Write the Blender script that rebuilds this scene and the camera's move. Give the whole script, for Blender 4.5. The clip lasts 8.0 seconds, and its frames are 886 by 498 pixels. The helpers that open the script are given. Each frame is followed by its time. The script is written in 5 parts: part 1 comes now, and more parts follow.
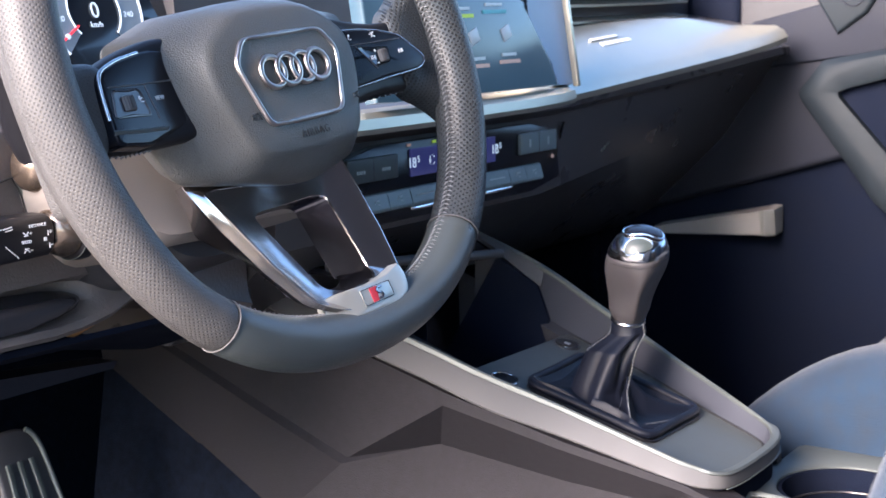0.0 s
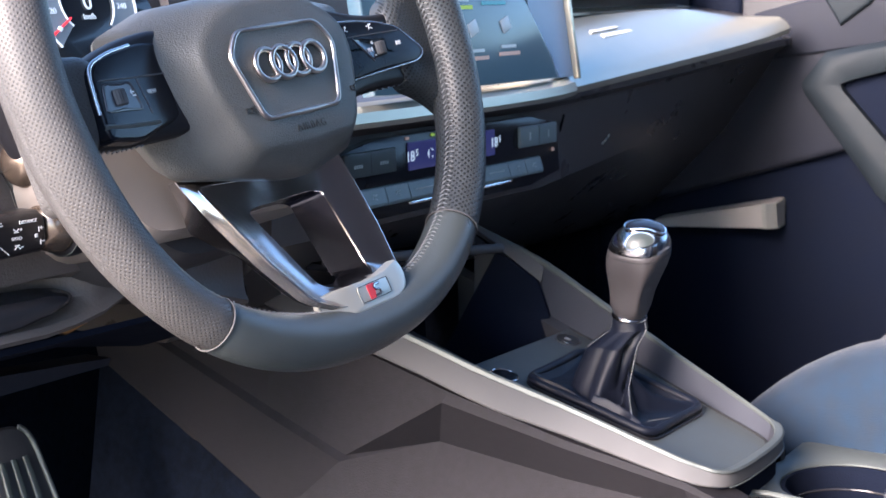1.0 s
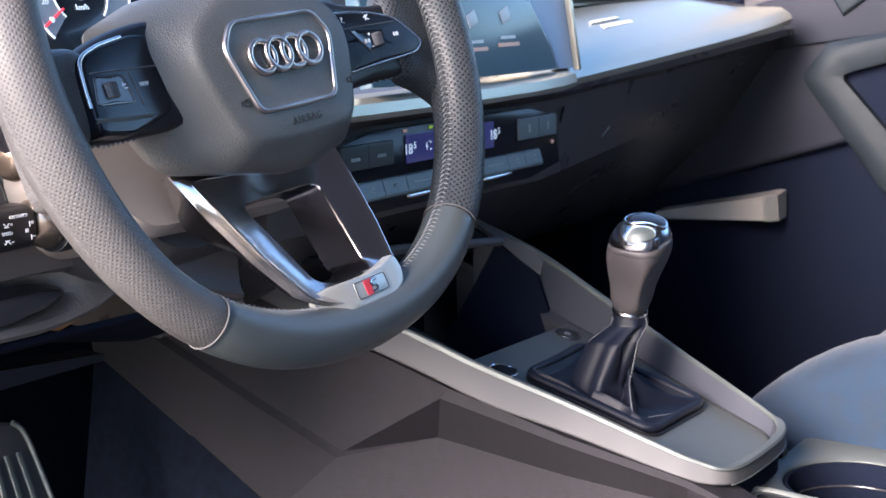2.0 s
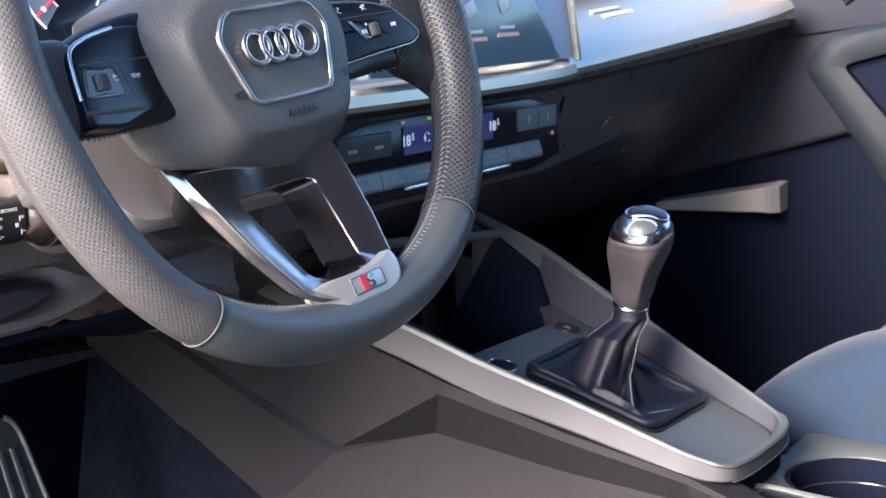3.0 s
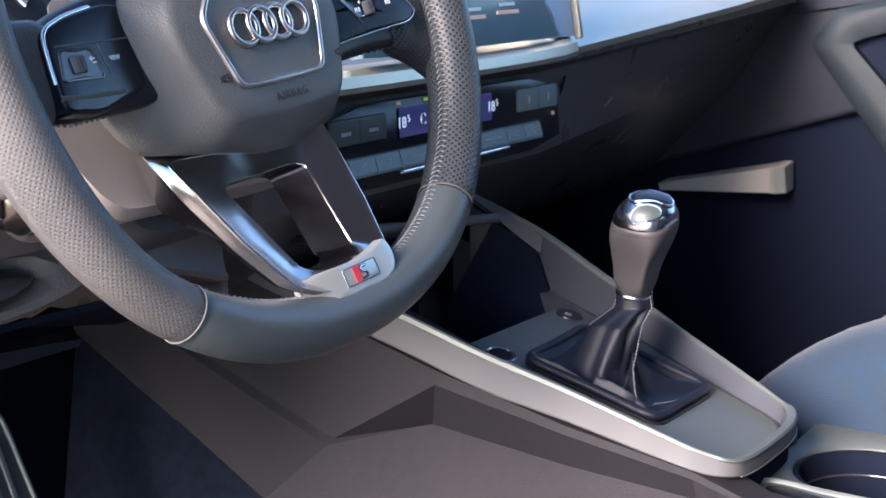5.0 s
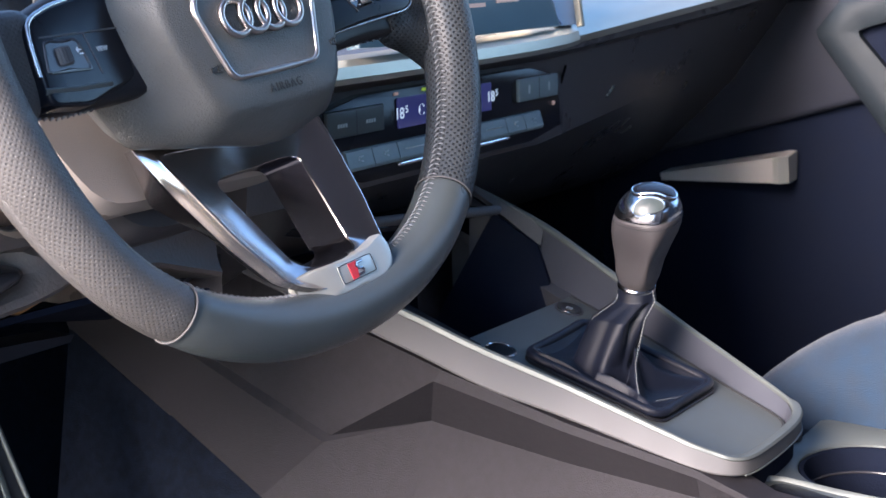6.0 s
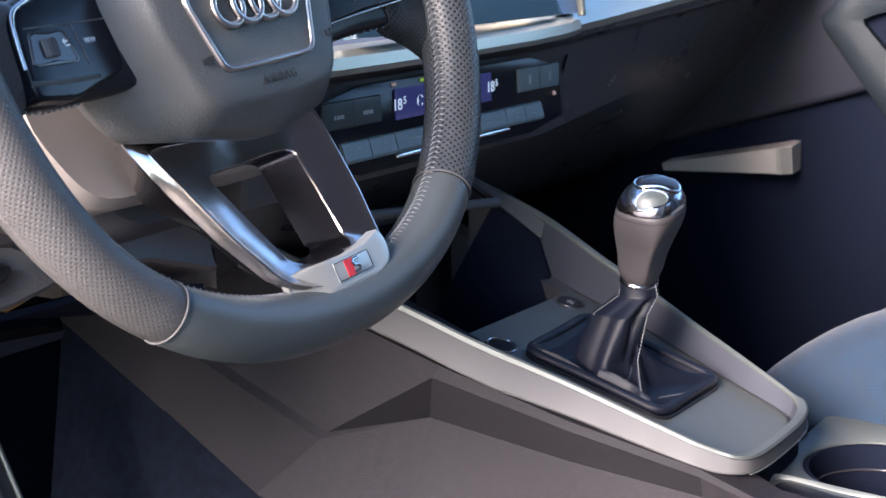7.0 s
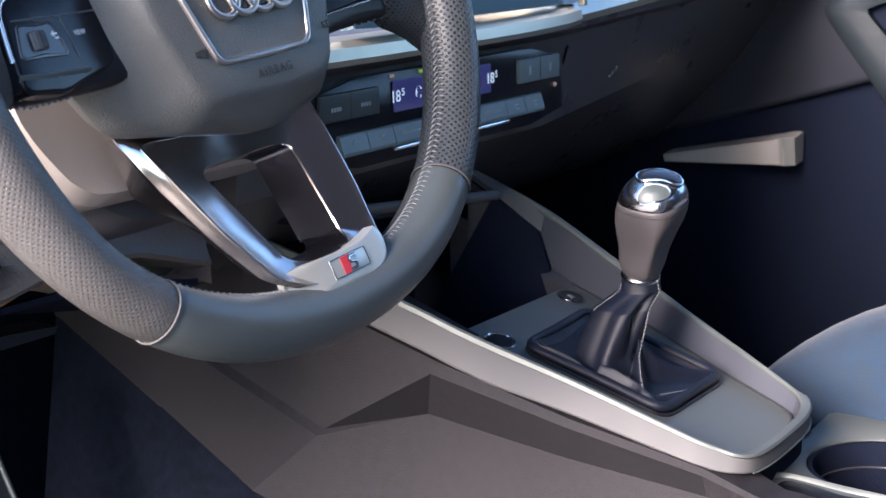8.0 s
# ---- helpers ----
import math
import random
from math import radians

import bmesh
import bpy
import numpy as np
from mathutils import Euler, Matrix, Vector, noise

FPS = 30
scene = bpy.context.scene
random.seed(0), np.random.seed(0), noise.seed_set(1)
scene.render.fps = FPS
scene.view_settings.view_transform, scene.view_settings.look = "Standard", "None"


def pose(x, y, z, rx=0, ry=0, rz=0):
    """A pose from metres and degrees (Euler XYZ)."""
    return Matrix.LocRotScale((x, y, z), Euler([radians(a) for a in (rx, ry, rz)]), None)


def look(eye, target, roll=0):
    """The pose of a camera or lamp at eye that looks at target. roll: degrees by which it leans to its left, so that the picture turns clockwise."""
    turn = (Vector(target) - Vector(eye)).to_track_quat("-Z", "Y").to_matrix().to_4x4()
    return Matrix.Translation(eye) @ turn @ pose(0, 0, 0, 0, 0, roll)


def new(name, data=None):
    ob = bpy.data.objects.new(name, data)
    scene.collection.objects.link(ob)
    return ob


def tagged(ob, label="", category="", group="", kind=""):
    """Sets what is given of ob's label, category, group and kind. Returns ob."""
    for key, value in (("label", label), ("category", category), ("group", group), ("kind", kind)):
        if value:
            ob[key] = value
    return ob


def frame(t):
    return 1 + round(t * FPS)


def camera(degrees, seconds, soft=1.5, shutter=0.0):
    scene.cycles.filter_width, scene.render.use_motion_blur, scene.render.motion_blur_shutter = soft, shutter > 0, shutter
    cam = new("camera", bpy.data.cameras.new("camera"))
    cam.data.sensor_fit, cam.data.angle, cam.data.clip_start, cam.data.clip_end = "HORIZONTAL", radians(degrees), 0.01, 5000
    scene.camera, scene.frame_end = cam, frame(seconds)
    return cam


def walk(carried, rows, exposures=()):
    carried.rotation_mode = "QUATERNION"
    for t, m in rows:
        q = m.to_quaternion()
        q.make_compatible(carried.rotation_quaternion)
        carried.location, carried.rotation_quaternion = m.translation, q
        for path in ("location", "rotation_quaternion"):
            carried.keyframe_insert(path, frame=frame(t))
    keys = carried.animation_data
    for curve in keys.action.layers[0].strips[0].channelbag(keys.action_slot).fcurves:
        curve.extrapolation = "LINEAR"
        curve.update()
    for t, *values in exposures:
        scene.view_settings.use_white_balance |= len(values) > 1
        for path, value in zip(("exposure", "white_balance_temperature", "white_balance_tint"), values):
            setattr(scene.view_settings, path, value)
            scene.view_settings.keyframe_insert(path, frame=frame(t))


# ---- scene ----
cam = camera(35.00, 8.0)
cam.data.dof.use_dof, cam.data.dof.focus_distance, cam.data.dof.aperture_fstop = True, 0.80, 22.0
PATH = [
    (0.0, pose(-0.9564, -0.5353, 0.6722, 80.767, 1.577, -55.747)),
    (0.5, pose(-0.9495, -0.5312, 0.6720, 80.612, 1.629, -55.753)),
    (1.0, pose(-0.9433, -0.5273, 0.6721, 80.434, 1.650, -55.768)),
    (1.5, pose(-0.9374, -0.5236, 0.6724, 80.235, 1.649, -55.787)),
    (2.0, pose(-0.9314, -0.5198, 0.6728, 80.020, 1.635, -55.808)),
    (2.5, pose(-0.9252, -0.5158, 0.6733, 79.790, 1.616, -55.829)),
    (3.0, pose(-0.9187, -0.5117, 0.6738, 79.548, 1.597, -55.849)),
    (3.5, pose(-0.9117, -0.5073, 0.6742, 79.297, 1.583, -55.866)),
    (4.0, pose(-0.9041, -0.5026, 0.6746, 79.038, 1.575, -55.879)),
    (4.5, pose(-0.8962, -0.4976, 0.6750, 78.775, 1.575, -55.888)),
    (5.0, pose(-0.8878, -0.4925, 0.6753, 78.509, 1.583, -55.894)),
    (5.5, pose(-0.8791, -0.4872, 0.6756, 78.241, 1.595, -55.897)),
    (6.0, pose(-0.8704, -0.4819, 0.6759, 77.974, 1.607, -55.898)),
    (6.5, pose(-0.8619, -0.4766, 0.6762, 77.708, 1.615, -55.899)),
    (7.0, pose(-0.8539, -0.4717, 0.6766, 77.445, 1.610, -55.901)),
    (7.5, pose(-0.8467, -0.4671, 0.6772, 77.185, 1.585, -55.907)),
    (8.0, pose(-0.8409, -0.4633, 0.6780, 76.930, 1.528, -55.919)),
]
walk(cam, PATH)

# ---- light ----
world = bpy.data.worlds.new("sky")
scene.world = world
world.use_nodes = True
wn = world.node_tree.nodes
sky = wn.new("ShaderNodeTexSky")
sky.sky_type = "NISHITA"
sky.sun_disc = False
sky.sun_elevation = radians(25)
sky.dust_density = 1.2
sky.sun_rotation = radians(277.1)
wn["Background"].inputs[1].default_value = 0.115
world.node_tree.links.new(sky.outputs[0], wn["Background"].inputs[0])
sun = new("sun", bpy.data.lights.new("sun", "SUN"))
sun.data.energy = 4.4
sun.data.angle = radians(32)
sun.data.color = (1.0, 0.73, 0.54)
sun.matrix_world = look((-3.2, 0.40, 1.5), (0, 0, 0))
scene.view_settings.exposure = 2.42
scene.view_settings.use_white_balance = True
scene.view_settings.white_balance_temperature = 5290
scene.view_settings.white_balance_tint = 10


# ---- materials ----
def material(name, color, rough=0.5, metal=0.0, grain=0.0, size=400.0, vary=0.12, spot=25.0, coat=0.0, sheen=0.0, glow=None, spec=0.5):
    """A surface with fine grain bump and two scales of tone and gloss variation (sizes per metre)."""
    m = bpy.data.materials.new(name)
    m.use_nodes = True
    n, l = m.node_tree.nodes, m.node_tree.links
    b = n["Principled BSDF"]
    b.inputs["Metallic"].default_value = metal
    b.inputs["Coat Weight"].default_value = coat
    b.inputs["Sheen Weight"].default_value = sheen
    b.inputs["Specular IOR Level"].default_value = spec
    tc = n.new("ShaderNodeTexCoord")
    big = n.new("ShaderNodeTexNoise")
    big.inputs["Scale"].default_value = spot
    big.inputs["Detail"].default_value = 5
    fine = n.new("ShaderNodeTexNoise")
    fine.inputs["Scale"].default_value = size
    fine.inputs["Detail"].default_value = 3
    for t in (big, fine):
        l.new(tc.outputs["Object"], t.inputs["Vector"])
    mix = n.new("ShaderNodeMath")
    mix.operation = "MULTIPLY_ADD"
    mix.inputs[1].default_value = 0.35
    l.new(fine.outputs["Fac"], mix.inputs[0])
    l.new(big.outputs["Fac"], mix.inputs[2])
    ramp = n.new("ShaderNodeMapRange")
    ramp.inputs[1].default_value, ramp.inputs[2].default_value = 0.35, 1.0
    ramp.inputs[3].default_value, ramp.inputs[4].default_value = 1 - vary, 1 + vary
    l.new(mix.outputs[0], ramp.inputs[0])
    tint = n.new("ShaderNodeVectorMath")
    tint.operation = "SCALE"
    tint.inputs[0].default_value = color
    l.new(ramp.outputs[0], tint.inputs["Scale"])
    l.new(tint.outputs[0], b.inputs["Base Color"])
    rr = n.new("ShaderNodeMapRange")
    rr.inputs[1].default_value, rr.inputs[2].default_value = 0.3, 0.7
    rr.inputs[3].default_value, rr.inputs[4].default_value = max(rough * 0.88, 0.02), min(rough * 1.12, 1)
    l.new(big.outputs["Fac"], rr.inputs[0])
    l.new(rr.outputs[0], b.inputs["Roughness"])
    if grain:
        bump = n.new("ShaderNodeBump")
        bump.inputs["Strength"].default_value = grain
        bump.inputs["Distance"].default_value = 0.0006
        l.new(fine.outputs["Fac"], bump.inputs["Height"])
        l.new(bump.outputs[0], b.inputs["Normal"])
    if glow:
        b.inputs["Emission Color"].default_value = (*color, 1)
        b.inputs["Emission Strength"].default_value = glow
    return m


def perforated(name, color, rough, pitch=330, floor=0.35, relief=0.9):
    """Leather with staggered pin holes, laid out along the UV map in metres."""
    m = material(name, color, rough, grain=0.25, size=900, vary=0.15, spec=0.3)
    n, l = m.node_tree.nodes, m.node_tree.links
    b = n["Principled BSDF"]
    uv = n.new("ShaderNodeUVMap")
    mp = n.new("ShaderNodeMapping")
    mp.inputs["Rotation"].default_value = (0, 0, radians(45))
    mp.inputs["Scale"].default_value = (pitch, pitch, 1)
    l.new(uv.outputs[0], mp.inputs["Vector"])
    fr = n.new("ShaderNodeVectorMath")
    fr.operation = "FRACTION"
    l.new(mp.outputs[0], fr.inputs[0])
    ds = n.new("ShaderNodeVectorMath")
    ds.operation = "DISTANCE"
    ds.inputs[1].default_value = (0.5, 0.5, 0)
    l.new(fr.outputs[0], ds.inputs[0])
    hole = n.new("ShaderNodeMapRange")
    hole.interpolation_type = "SMOOTHSTEP"
    hole.inputs[1].default_value, hole.inputs[2].default_value = 0.17, 0.33
    l.new(ds.outputs["Value"], hole.inputs[0])
    bump = n.new("ShaderNodeBump")
    bump.inputs["Strength"].default_value = relief
    bump.inputs["Distance"].default_value = 0.0009
    l.new(hole.outputs[0], bump.inputs["Height"])
    l.new(bump.outputs[0], b.inputs["Normal"])
    old = b.inputs["Base Color"].links[0].from_socket
    dark = n.new("ShaderNodeVectorMath")
    dark.operation = "SCALE"
    lift = n.new("ShaderNodeMapRange")
    lift.inputs[3].default_value = floor
    l.new(hole.outputs[0], lift.inputs[0])
    l.new(old, dark.inputs[0])
    l.new(lift.outputs[0], dark.inputs["Scale"])
    l.new(dark.outputs[0], b.inputs["Base Color"])
    return m


SOFT = material("grained_dark_plastic", (0.015, 0.017, 0.026), 0.6, grain=0.5, size=700, spec=0.2)
HUB = material("matt_airbag_skin", (0.080, 0.081, 0.079), 0.42, grain=0.8, size=1000, spec=0.3)
SIDE = material("console_side_plastic", (0.0188, 0.0178, 0.0212), 0.7, grain=0.7, size=900, vary=0.3, spot=150, spec=0.15)
HARD = material("hard_black_plastic", (0.036, 0.036, 0.041), 0.5, grain=0.3, size=800)
DEEP = material("dark_dash_plastic", (0.072, 0.068, 0.070), 0.30, grain=0.3, size=700)
# door plastic; on knee underside, tray and rail skirt it carries shade too
NAVY = material("dark_navy_plastic_and_shade", (0.0058, 0.0082, 0.018), 0.85, grain=0.5, size=700, spec=0.08)
SPOKE = material("satin_chrome", (0.66, 0.61, 0.58), 0.19, metal=1.0, vary=0.03, size=1500)
# spoke chrome with the shade of its opening put into the colour
LINER = material("chrome_darkened_for_shade", (0.17, 0.17, 0.20), 0.25, metal=1.0, vary=0.03, size=1500)
SILVER = material("satin_silver_foot", (0.46, 0.46, 0.42), 0.34, metal=0.6, vary=0.04, size=1500)
BAR = material("pale_satin_bar", (0.5, 0.47, 0.44), 0.4, metal=0.2, vary=0.05, size=900)
GREY = material("grey_door_trim", (0.0125, 0.0175, 0.023), 0.62, grain=0.3, size=500, spec=0.25)
LEATHER = material("smooth_leather", (0.054, 0.062, 0.064), 0.31, grain=0.35, size=1500, spot=40)
# one rim leather in two tones: right darkened for shade, left kept lit
PERF = perforated("perforated_leather_shade_side", (0.040, 0.045, 0.050), 0.42, 330, 0.18)
FINE = perforated("fine_perforated_leather_lit_side", (0.078, 0.075, 0.074), 0.46, 470, 0.72, 0.5)
KNOB = material("knob_leather", (0.046, 0.042, 0.045), 0.5, grain=0.35, size=1500, spot=40)
BOOT = material("soft_boot_leather", (0.0058, 0.0075, 0.0155), 0.5, grain=0.3, size=1300, spot=40, spec=0.3)
GLOSS = material("gloss_black", (0.008, 0.009, 0.013), 0.22, vary=0.05, spec=0.2)
SATIN = material("satin_silver_paint", (0.098, 0.097, 0.101), 0.68, metal=0.2, vary=0.05, size=1500, spec=0.3)
PLATE = material("satin_grey_plate", (0.098, 0.110, 0.108), 0.5, metal=0.35, vary=0.05, size=1500)
RINGS = material("satin_emblem_chrome", (0.56, 0.51, 0.48), 0.33, metal=1.0, vary=0.03)
CHROME = material("polished_chrome", (0.6, 0.59, 0.6), 0.2, metal=1.0, vary=0.03)
BRIGHT = material("bright_chrome", (0.85, 0.84, 0.83), 0.08, metal=1.0, vary=0.02)
DECOR = material("brushed_aluminium", (0.43, 0.41, 0.335), 0.33, metal=0.7, vary=0.08, size=800)
SHROUD = material("beige_grey_shroud", (0.205, 0.183, 0.168), 0.55, grain=0.25, size=1400)
KNEE = material("brown_grey_plastic", (0.098, 0.086, 0.083), 0.55, grain=0.8, size=420, vary=0.14, spot=50)
THREAD = material("grey_thread", (0.14, 0.145, 0.155), 0.8, vary=0.1)
SUEDE = material("blue_grey_suede", (0.0100, 0.0235, 0.048), 0.95, grain=0.8, size=1100, vary=0.34, spot=70, sheen=0.12)
CARPET = material("dark_carpet", (0.0052, 0.0070, 0.0125), 0.95, grain=1.0, size=900, vary=0.55, spot=120, spec=0.05)
GLASS_DARK = material("dark_screen", (0.012, 0.016, 0.022), 0.1, coat=0.4, vary=0.03)
CHEEK = material("pale_blue_cheek", (0.26, 0.35, 0.50), 0.45, vary=0.05)
SCREEN = material("lit_blue_grey_screen", (0.05, 0.085, 0.115), 0.2, vary=0.08, glow=0.10, spec=0.3)
CLIMATE = material("lit_violet_screen", (0.03, 0.03, 0.10), 0.15, vary=0.05, glow=0.14)
INK = material("white_print", (0.75, 0.76, 0.78), 0.5, vary=0.03)
LIT = material("lit_white_print", (0.46, 0.50, 0.54), 0.5, vary=0.02, glow=0.2)
LIT_RED = material("lit_red_needle", (0.75, 0.03, 0.04), 0.5, vary=0.02, glow=0.3)
LIT_GREEN = material("lit_green_bar", (0.3, 0.42, 0.03), 0.5, vary=0.02, glow=0.12)
LIT_TEAL = material("lit_teal_bar", (0.06, 0.24, 0.30), 0.5, vary=0.02, glow=0.08)
LIT_AMBER = material("lit_amber", (0.42, 0.27, 0.21), 0.5, vary=0.02, glow=0.08)
FAINT = material("faint_screen_print", (0.30, 0.33, 0.36), 0.3, vary=0.05, glow=0.05)
DIALGREY = material("dial_grey", (0.16, 0.19, 0.22), 0.3, vary=0.05, glow=0.06)
RED = material("red_enamel", (0.45, 0.015, 0.02), 0.3, vary=0.05)
WALL = material("satin_blue_grey", (0.070, 0.074, 0.094), 0.36, metal=0.35, vary=0.04, size=1500)
STALK = material("stalk_black", (0.010, 0.010, 0.013), 0.42, grain=0.2, size=900, vary=0.08, spec=0.35)
LEVER = material("shiny_dark_plastic", (0.03, 0.03, 0.036), 0.24, vary=0.06)
# black chrome ball; the tan is a reflection put into the base colour
BALL = material("black_chrome_tan_reflection", (0.24, 0.19, 0.15), 0.24, metal=0.85, vary=0.06)
PIPING = material("dark_grey_piping", (0.08, 0.078, 0.08), 0.6)
BADGE_INK = material("dark_enamel", (0.012, 0.013, 0.022), 0.3, vary=0.03)
DEBOSS = material("debossed_print", (0.016, 0.017, 0.018), 0.6, vary=0.05)
KEY = material("grey_key_plastic", (0.17, 0.21, 0.215), 0.4, grain=0.2, size=900)
KEY_DARK = material("dark_key_plastic", (0.050, 0.062, 0.062), 0.4, grain=0.2, size=900)
DULL_INK = material("dull_key_print", (0.42, 0.46, 0.46), 0.5, vary=0.05)
PAVING = material("grey_paving", (0.22, 0.195, 0.172), 0.9, grain=0.6, size=30, vary=0.25, spot=2)
# tone chosen for fill light and for reflections in the chrome spoke
LINING = material("roof_lining_cloth", (0.14, 0.155, 0.20), 0.95, grain=0.6, size=1200)
AMBER_WEDGE = material("amber_brown", (0.30, 0.15, 0.05), 0.4, vary=0.1)


# ---- shape helpers ----
def link(name, verts, faces, mat, parent=None, label="", angle=40, uvs=None):
    me = bpy.data.meshes.new(name)
    me.from_pydata([tuple(v) for v in verts], [], faces)
    me.validate()
    bm = bmesh.new()
    bm.from_mesh(me)
    bmesh.ops.recalc_face_normals(bm, faces=bm.faces)
    bm.to_mesh(me)
    bm.free()
    me.materials.append(mat)
    me.polygons.foreach_set("use_smooth", [True] * len(me.polygons))
    me.set_sharp_from_angle(angle=radians(angle))
    if uvs is not None:
        layer = me.uv_layers.new(name="UVMap")
        for k, lp in enumerate(me.loops):
            layer.data[k].uv = uvs[lp.vertex_index]
    ob = new(name, me)
    ob.parent = parent
    return tagged(ob, label=label) if label else ob


def part(name, bm, mat, parent=None, label="", angle=40):
    me = bpy.data.meshes.new(name)
    bm.to_mesh(me)
    bm.free()
    me.materials.append(mat)
    me.polygons.foreach_set("use_smooth", [True] * len(me.polygons))
    me.set_sharp_from_angle(angle=radians(angle))
    ob = new(name, me)
    ob.parent = parent
    return tagged(ob, label=label) if label else ob


def thing(name, label, category, m=None, group="", kind=""):
    ob = new(name)
    ob.empty_display_size = 0.02
    if m is not None:
        ob.matrix_world = m
    return tagged(ob, label, category, group, kind)


def loft(rings, closed=True, caps=True):
    """Verts and faces of a skin through rings of equal length."""
    n = len(rings[0])
    verts = [Vector(p) for r in rings for p in r]
    faces = []
    for a in range(len(rings) - 1):
        for b in range(n if closed else n - 1):
            c = (b + 1) % n
            faces.append((a * n + b, a * n + c, (a + 1) * n + c, (a + 1) * n + b))
    if caps and closed:
        faces.append(tuple(range(n)))
        faces.append(tuple((len(rings) - 1) * n + k for k in range(n)))
    return verts, faces


def rounded(corners, r, count=64):
    """A closed 2D outline with rounded corners, resampled at even angles about its middle."""
    pts = [Vector(c) for c in corners]
    dense = []
    k = len(pts)
    for i in range(k):
        p, a, b = pts[i], pts[i - 1], pts[(i + 1) % k]
        da, db = (a - p), (b - p)
        ra = min(r, da.length * 0.48)
        rb = min(r, db.length * 0.48)
        s, e = p + da.normalized() * ra, p + db.normalized() * rb
        for j in range(13):
            t = j / 12
            dense.append(s * (1 - t) ** 2 + p * 2 * t * (1 - t) + e * t * t)
    mid = sum(pts, Vector((0, 0))) / k
    out = []
    m = len(dense)
    for i in range(count):
        ang = 2 * math.pi * i / count
        d = Vector((math.cos(ang), math.sin(ang)))
        best = None
        for j in range(m):
            a, b = dense[j] - mid, dense[(j + 1) % m] - mid
            e = b - a
            den = d.x * e.y - d.y * e.x
            if abs(den) < 1e-12:
                continue
            t = (a.x * e.y - a.y * e.x) / den
            s = (a.x * d.y - a.y * d.x) / den
            if -1e-6 <= s <= 1 + 1e-6 and t > 0 and (best is None or t > best):
                best = t
        out.append(mid + d * (best if best is not None else 0))
    return out


def corner_ring(corners, r, side=5, bend=6):
    """A closed 3D ring through corners with rounded turns; rings with equally many corners have equally many points."""
    pts = [Vector(c) for c in corners]
    k, ends = len(pts), []
    for i in range(k):
        p, a, b = pts[i], pts[i - 1], pts[(i + 1) % k]
        ends.append((p + (a - p).normalized() * min(r, (a - p).length * 0.47), p, p + (b - p).normalized() * min(r, (b - p).length * 0.47)))
    out = []
    for i, (s, p, e) in enumerate(ends):
        for j in range(bend + 1):
            t = j / bend
            out.append(s * (1 - t) ** 2 + p * 2 * t * (1 - t) + e * t * t)
        q = ends[(i + 1) % k][0]
        out += [e.lerp(q, j / side) for j in range(1, side)]
    return out


def shrink(loop2, d):
    mid = sum(loop2, Vector((0, 0))) / len(loop2)
    return [p + (mid - p).normalized() * d for p in loop2]


def pillow(loop2, n0, n1, edge, count=3, m=None):
    """A prism with rounded front edge from a 2D outline: rings from n0 to n1."""
    rings = [[(p.x, p.y, n0) for p in loop2]]
    for k in range(count + 1):
        a = math.pi / 2 * k / count
        rings.append([(p.x, p.y, n1 - edge + edge * math.sin(a)) for p in shrink(loop2, edge * (1 - math.cos(a)))])
    v, f = loft(rings)
    return ([m @ p for p in v] if m is not None else v), f


def box(name, sx, sy, sz, mat, parent, m, bevel=0.002, label=""):
    bm = bmesh.new()
    bmesh.ops.create_cube(bm, size=1)
    bmesh.ops.scale(bm, vec=(sx, sy, sz), verts=bm.verts)
    if bevel:
        bmesh.ops.bevel(bm, geom=bm.edges[:], offset=bevel, segments=3, affect="EDGES", profile=0.5)
    bmesh.ops.transform(bm, matrix=m, verts=bm.verts)
    return part(name, bm, mat, parent, label)


def sweep(name, path, radius, mat, parent, closed=False, sides=10, label="", flat=1.0):
    """A round bar along a path; radius may be a function of 0..1."""
    pts = [Vector(p) for p in path]
    n = len(pts)
    rings = []
    ref = None
    for i, p in enumerate(pts):
        a = pts[i - 1] if (i or closed) else p
        b = pts[(i + 1) % n] if (i < n - 1 or closed) else p
        t = (b - a).normalized()
        if ref is None:
            ref = t.orthogonal()
        ref = (ref - t * ref.dot(t)).normalized()
        s = t.cross(ref)
        r = radius(i / max(n - 1, 1)) if callable(radius) else radius
        rings.append([p + ref * (r * math.cos(w)) + s * (r * flat * math.sin(w)) for w in (2 * math.pi * k / sides for k in range(sides))])
    if closed:
        v, f = loft(rings, caps=False)
        m, q = len(rings) - 1, sides
        best, err = 0, 1e9
        for sh in range(q):
            e = sum((rings[-1][k] - rings[0][(k + sh) % q]).length for k in range(q))
            if e < err:
                best, err = sh, e
        for k in range(q):
            f.append((m * q + k, m * q + (k + 1) % q, (k + 1 + best) % q, (k + best) % q))
    else:
        v, f = loft(rings)
    return link(name, v, f, mat, parent, label)


def turned(name, profile, mat, parent, m=None, sides=40, label="", oval=1.0):
    """A body of revolution from (radius, height) pairs."""
    rings = [[(r * math.cos(w), r * oval * math.sin(w), h) for w in (2 * math.pi * k / sides for k in range(sides))] for r, h in profile]
    v, f = loft(rings)
    if m is not None:
        v = [m @ p for p in v]
    return link(name, v, f, mat, parent, label)


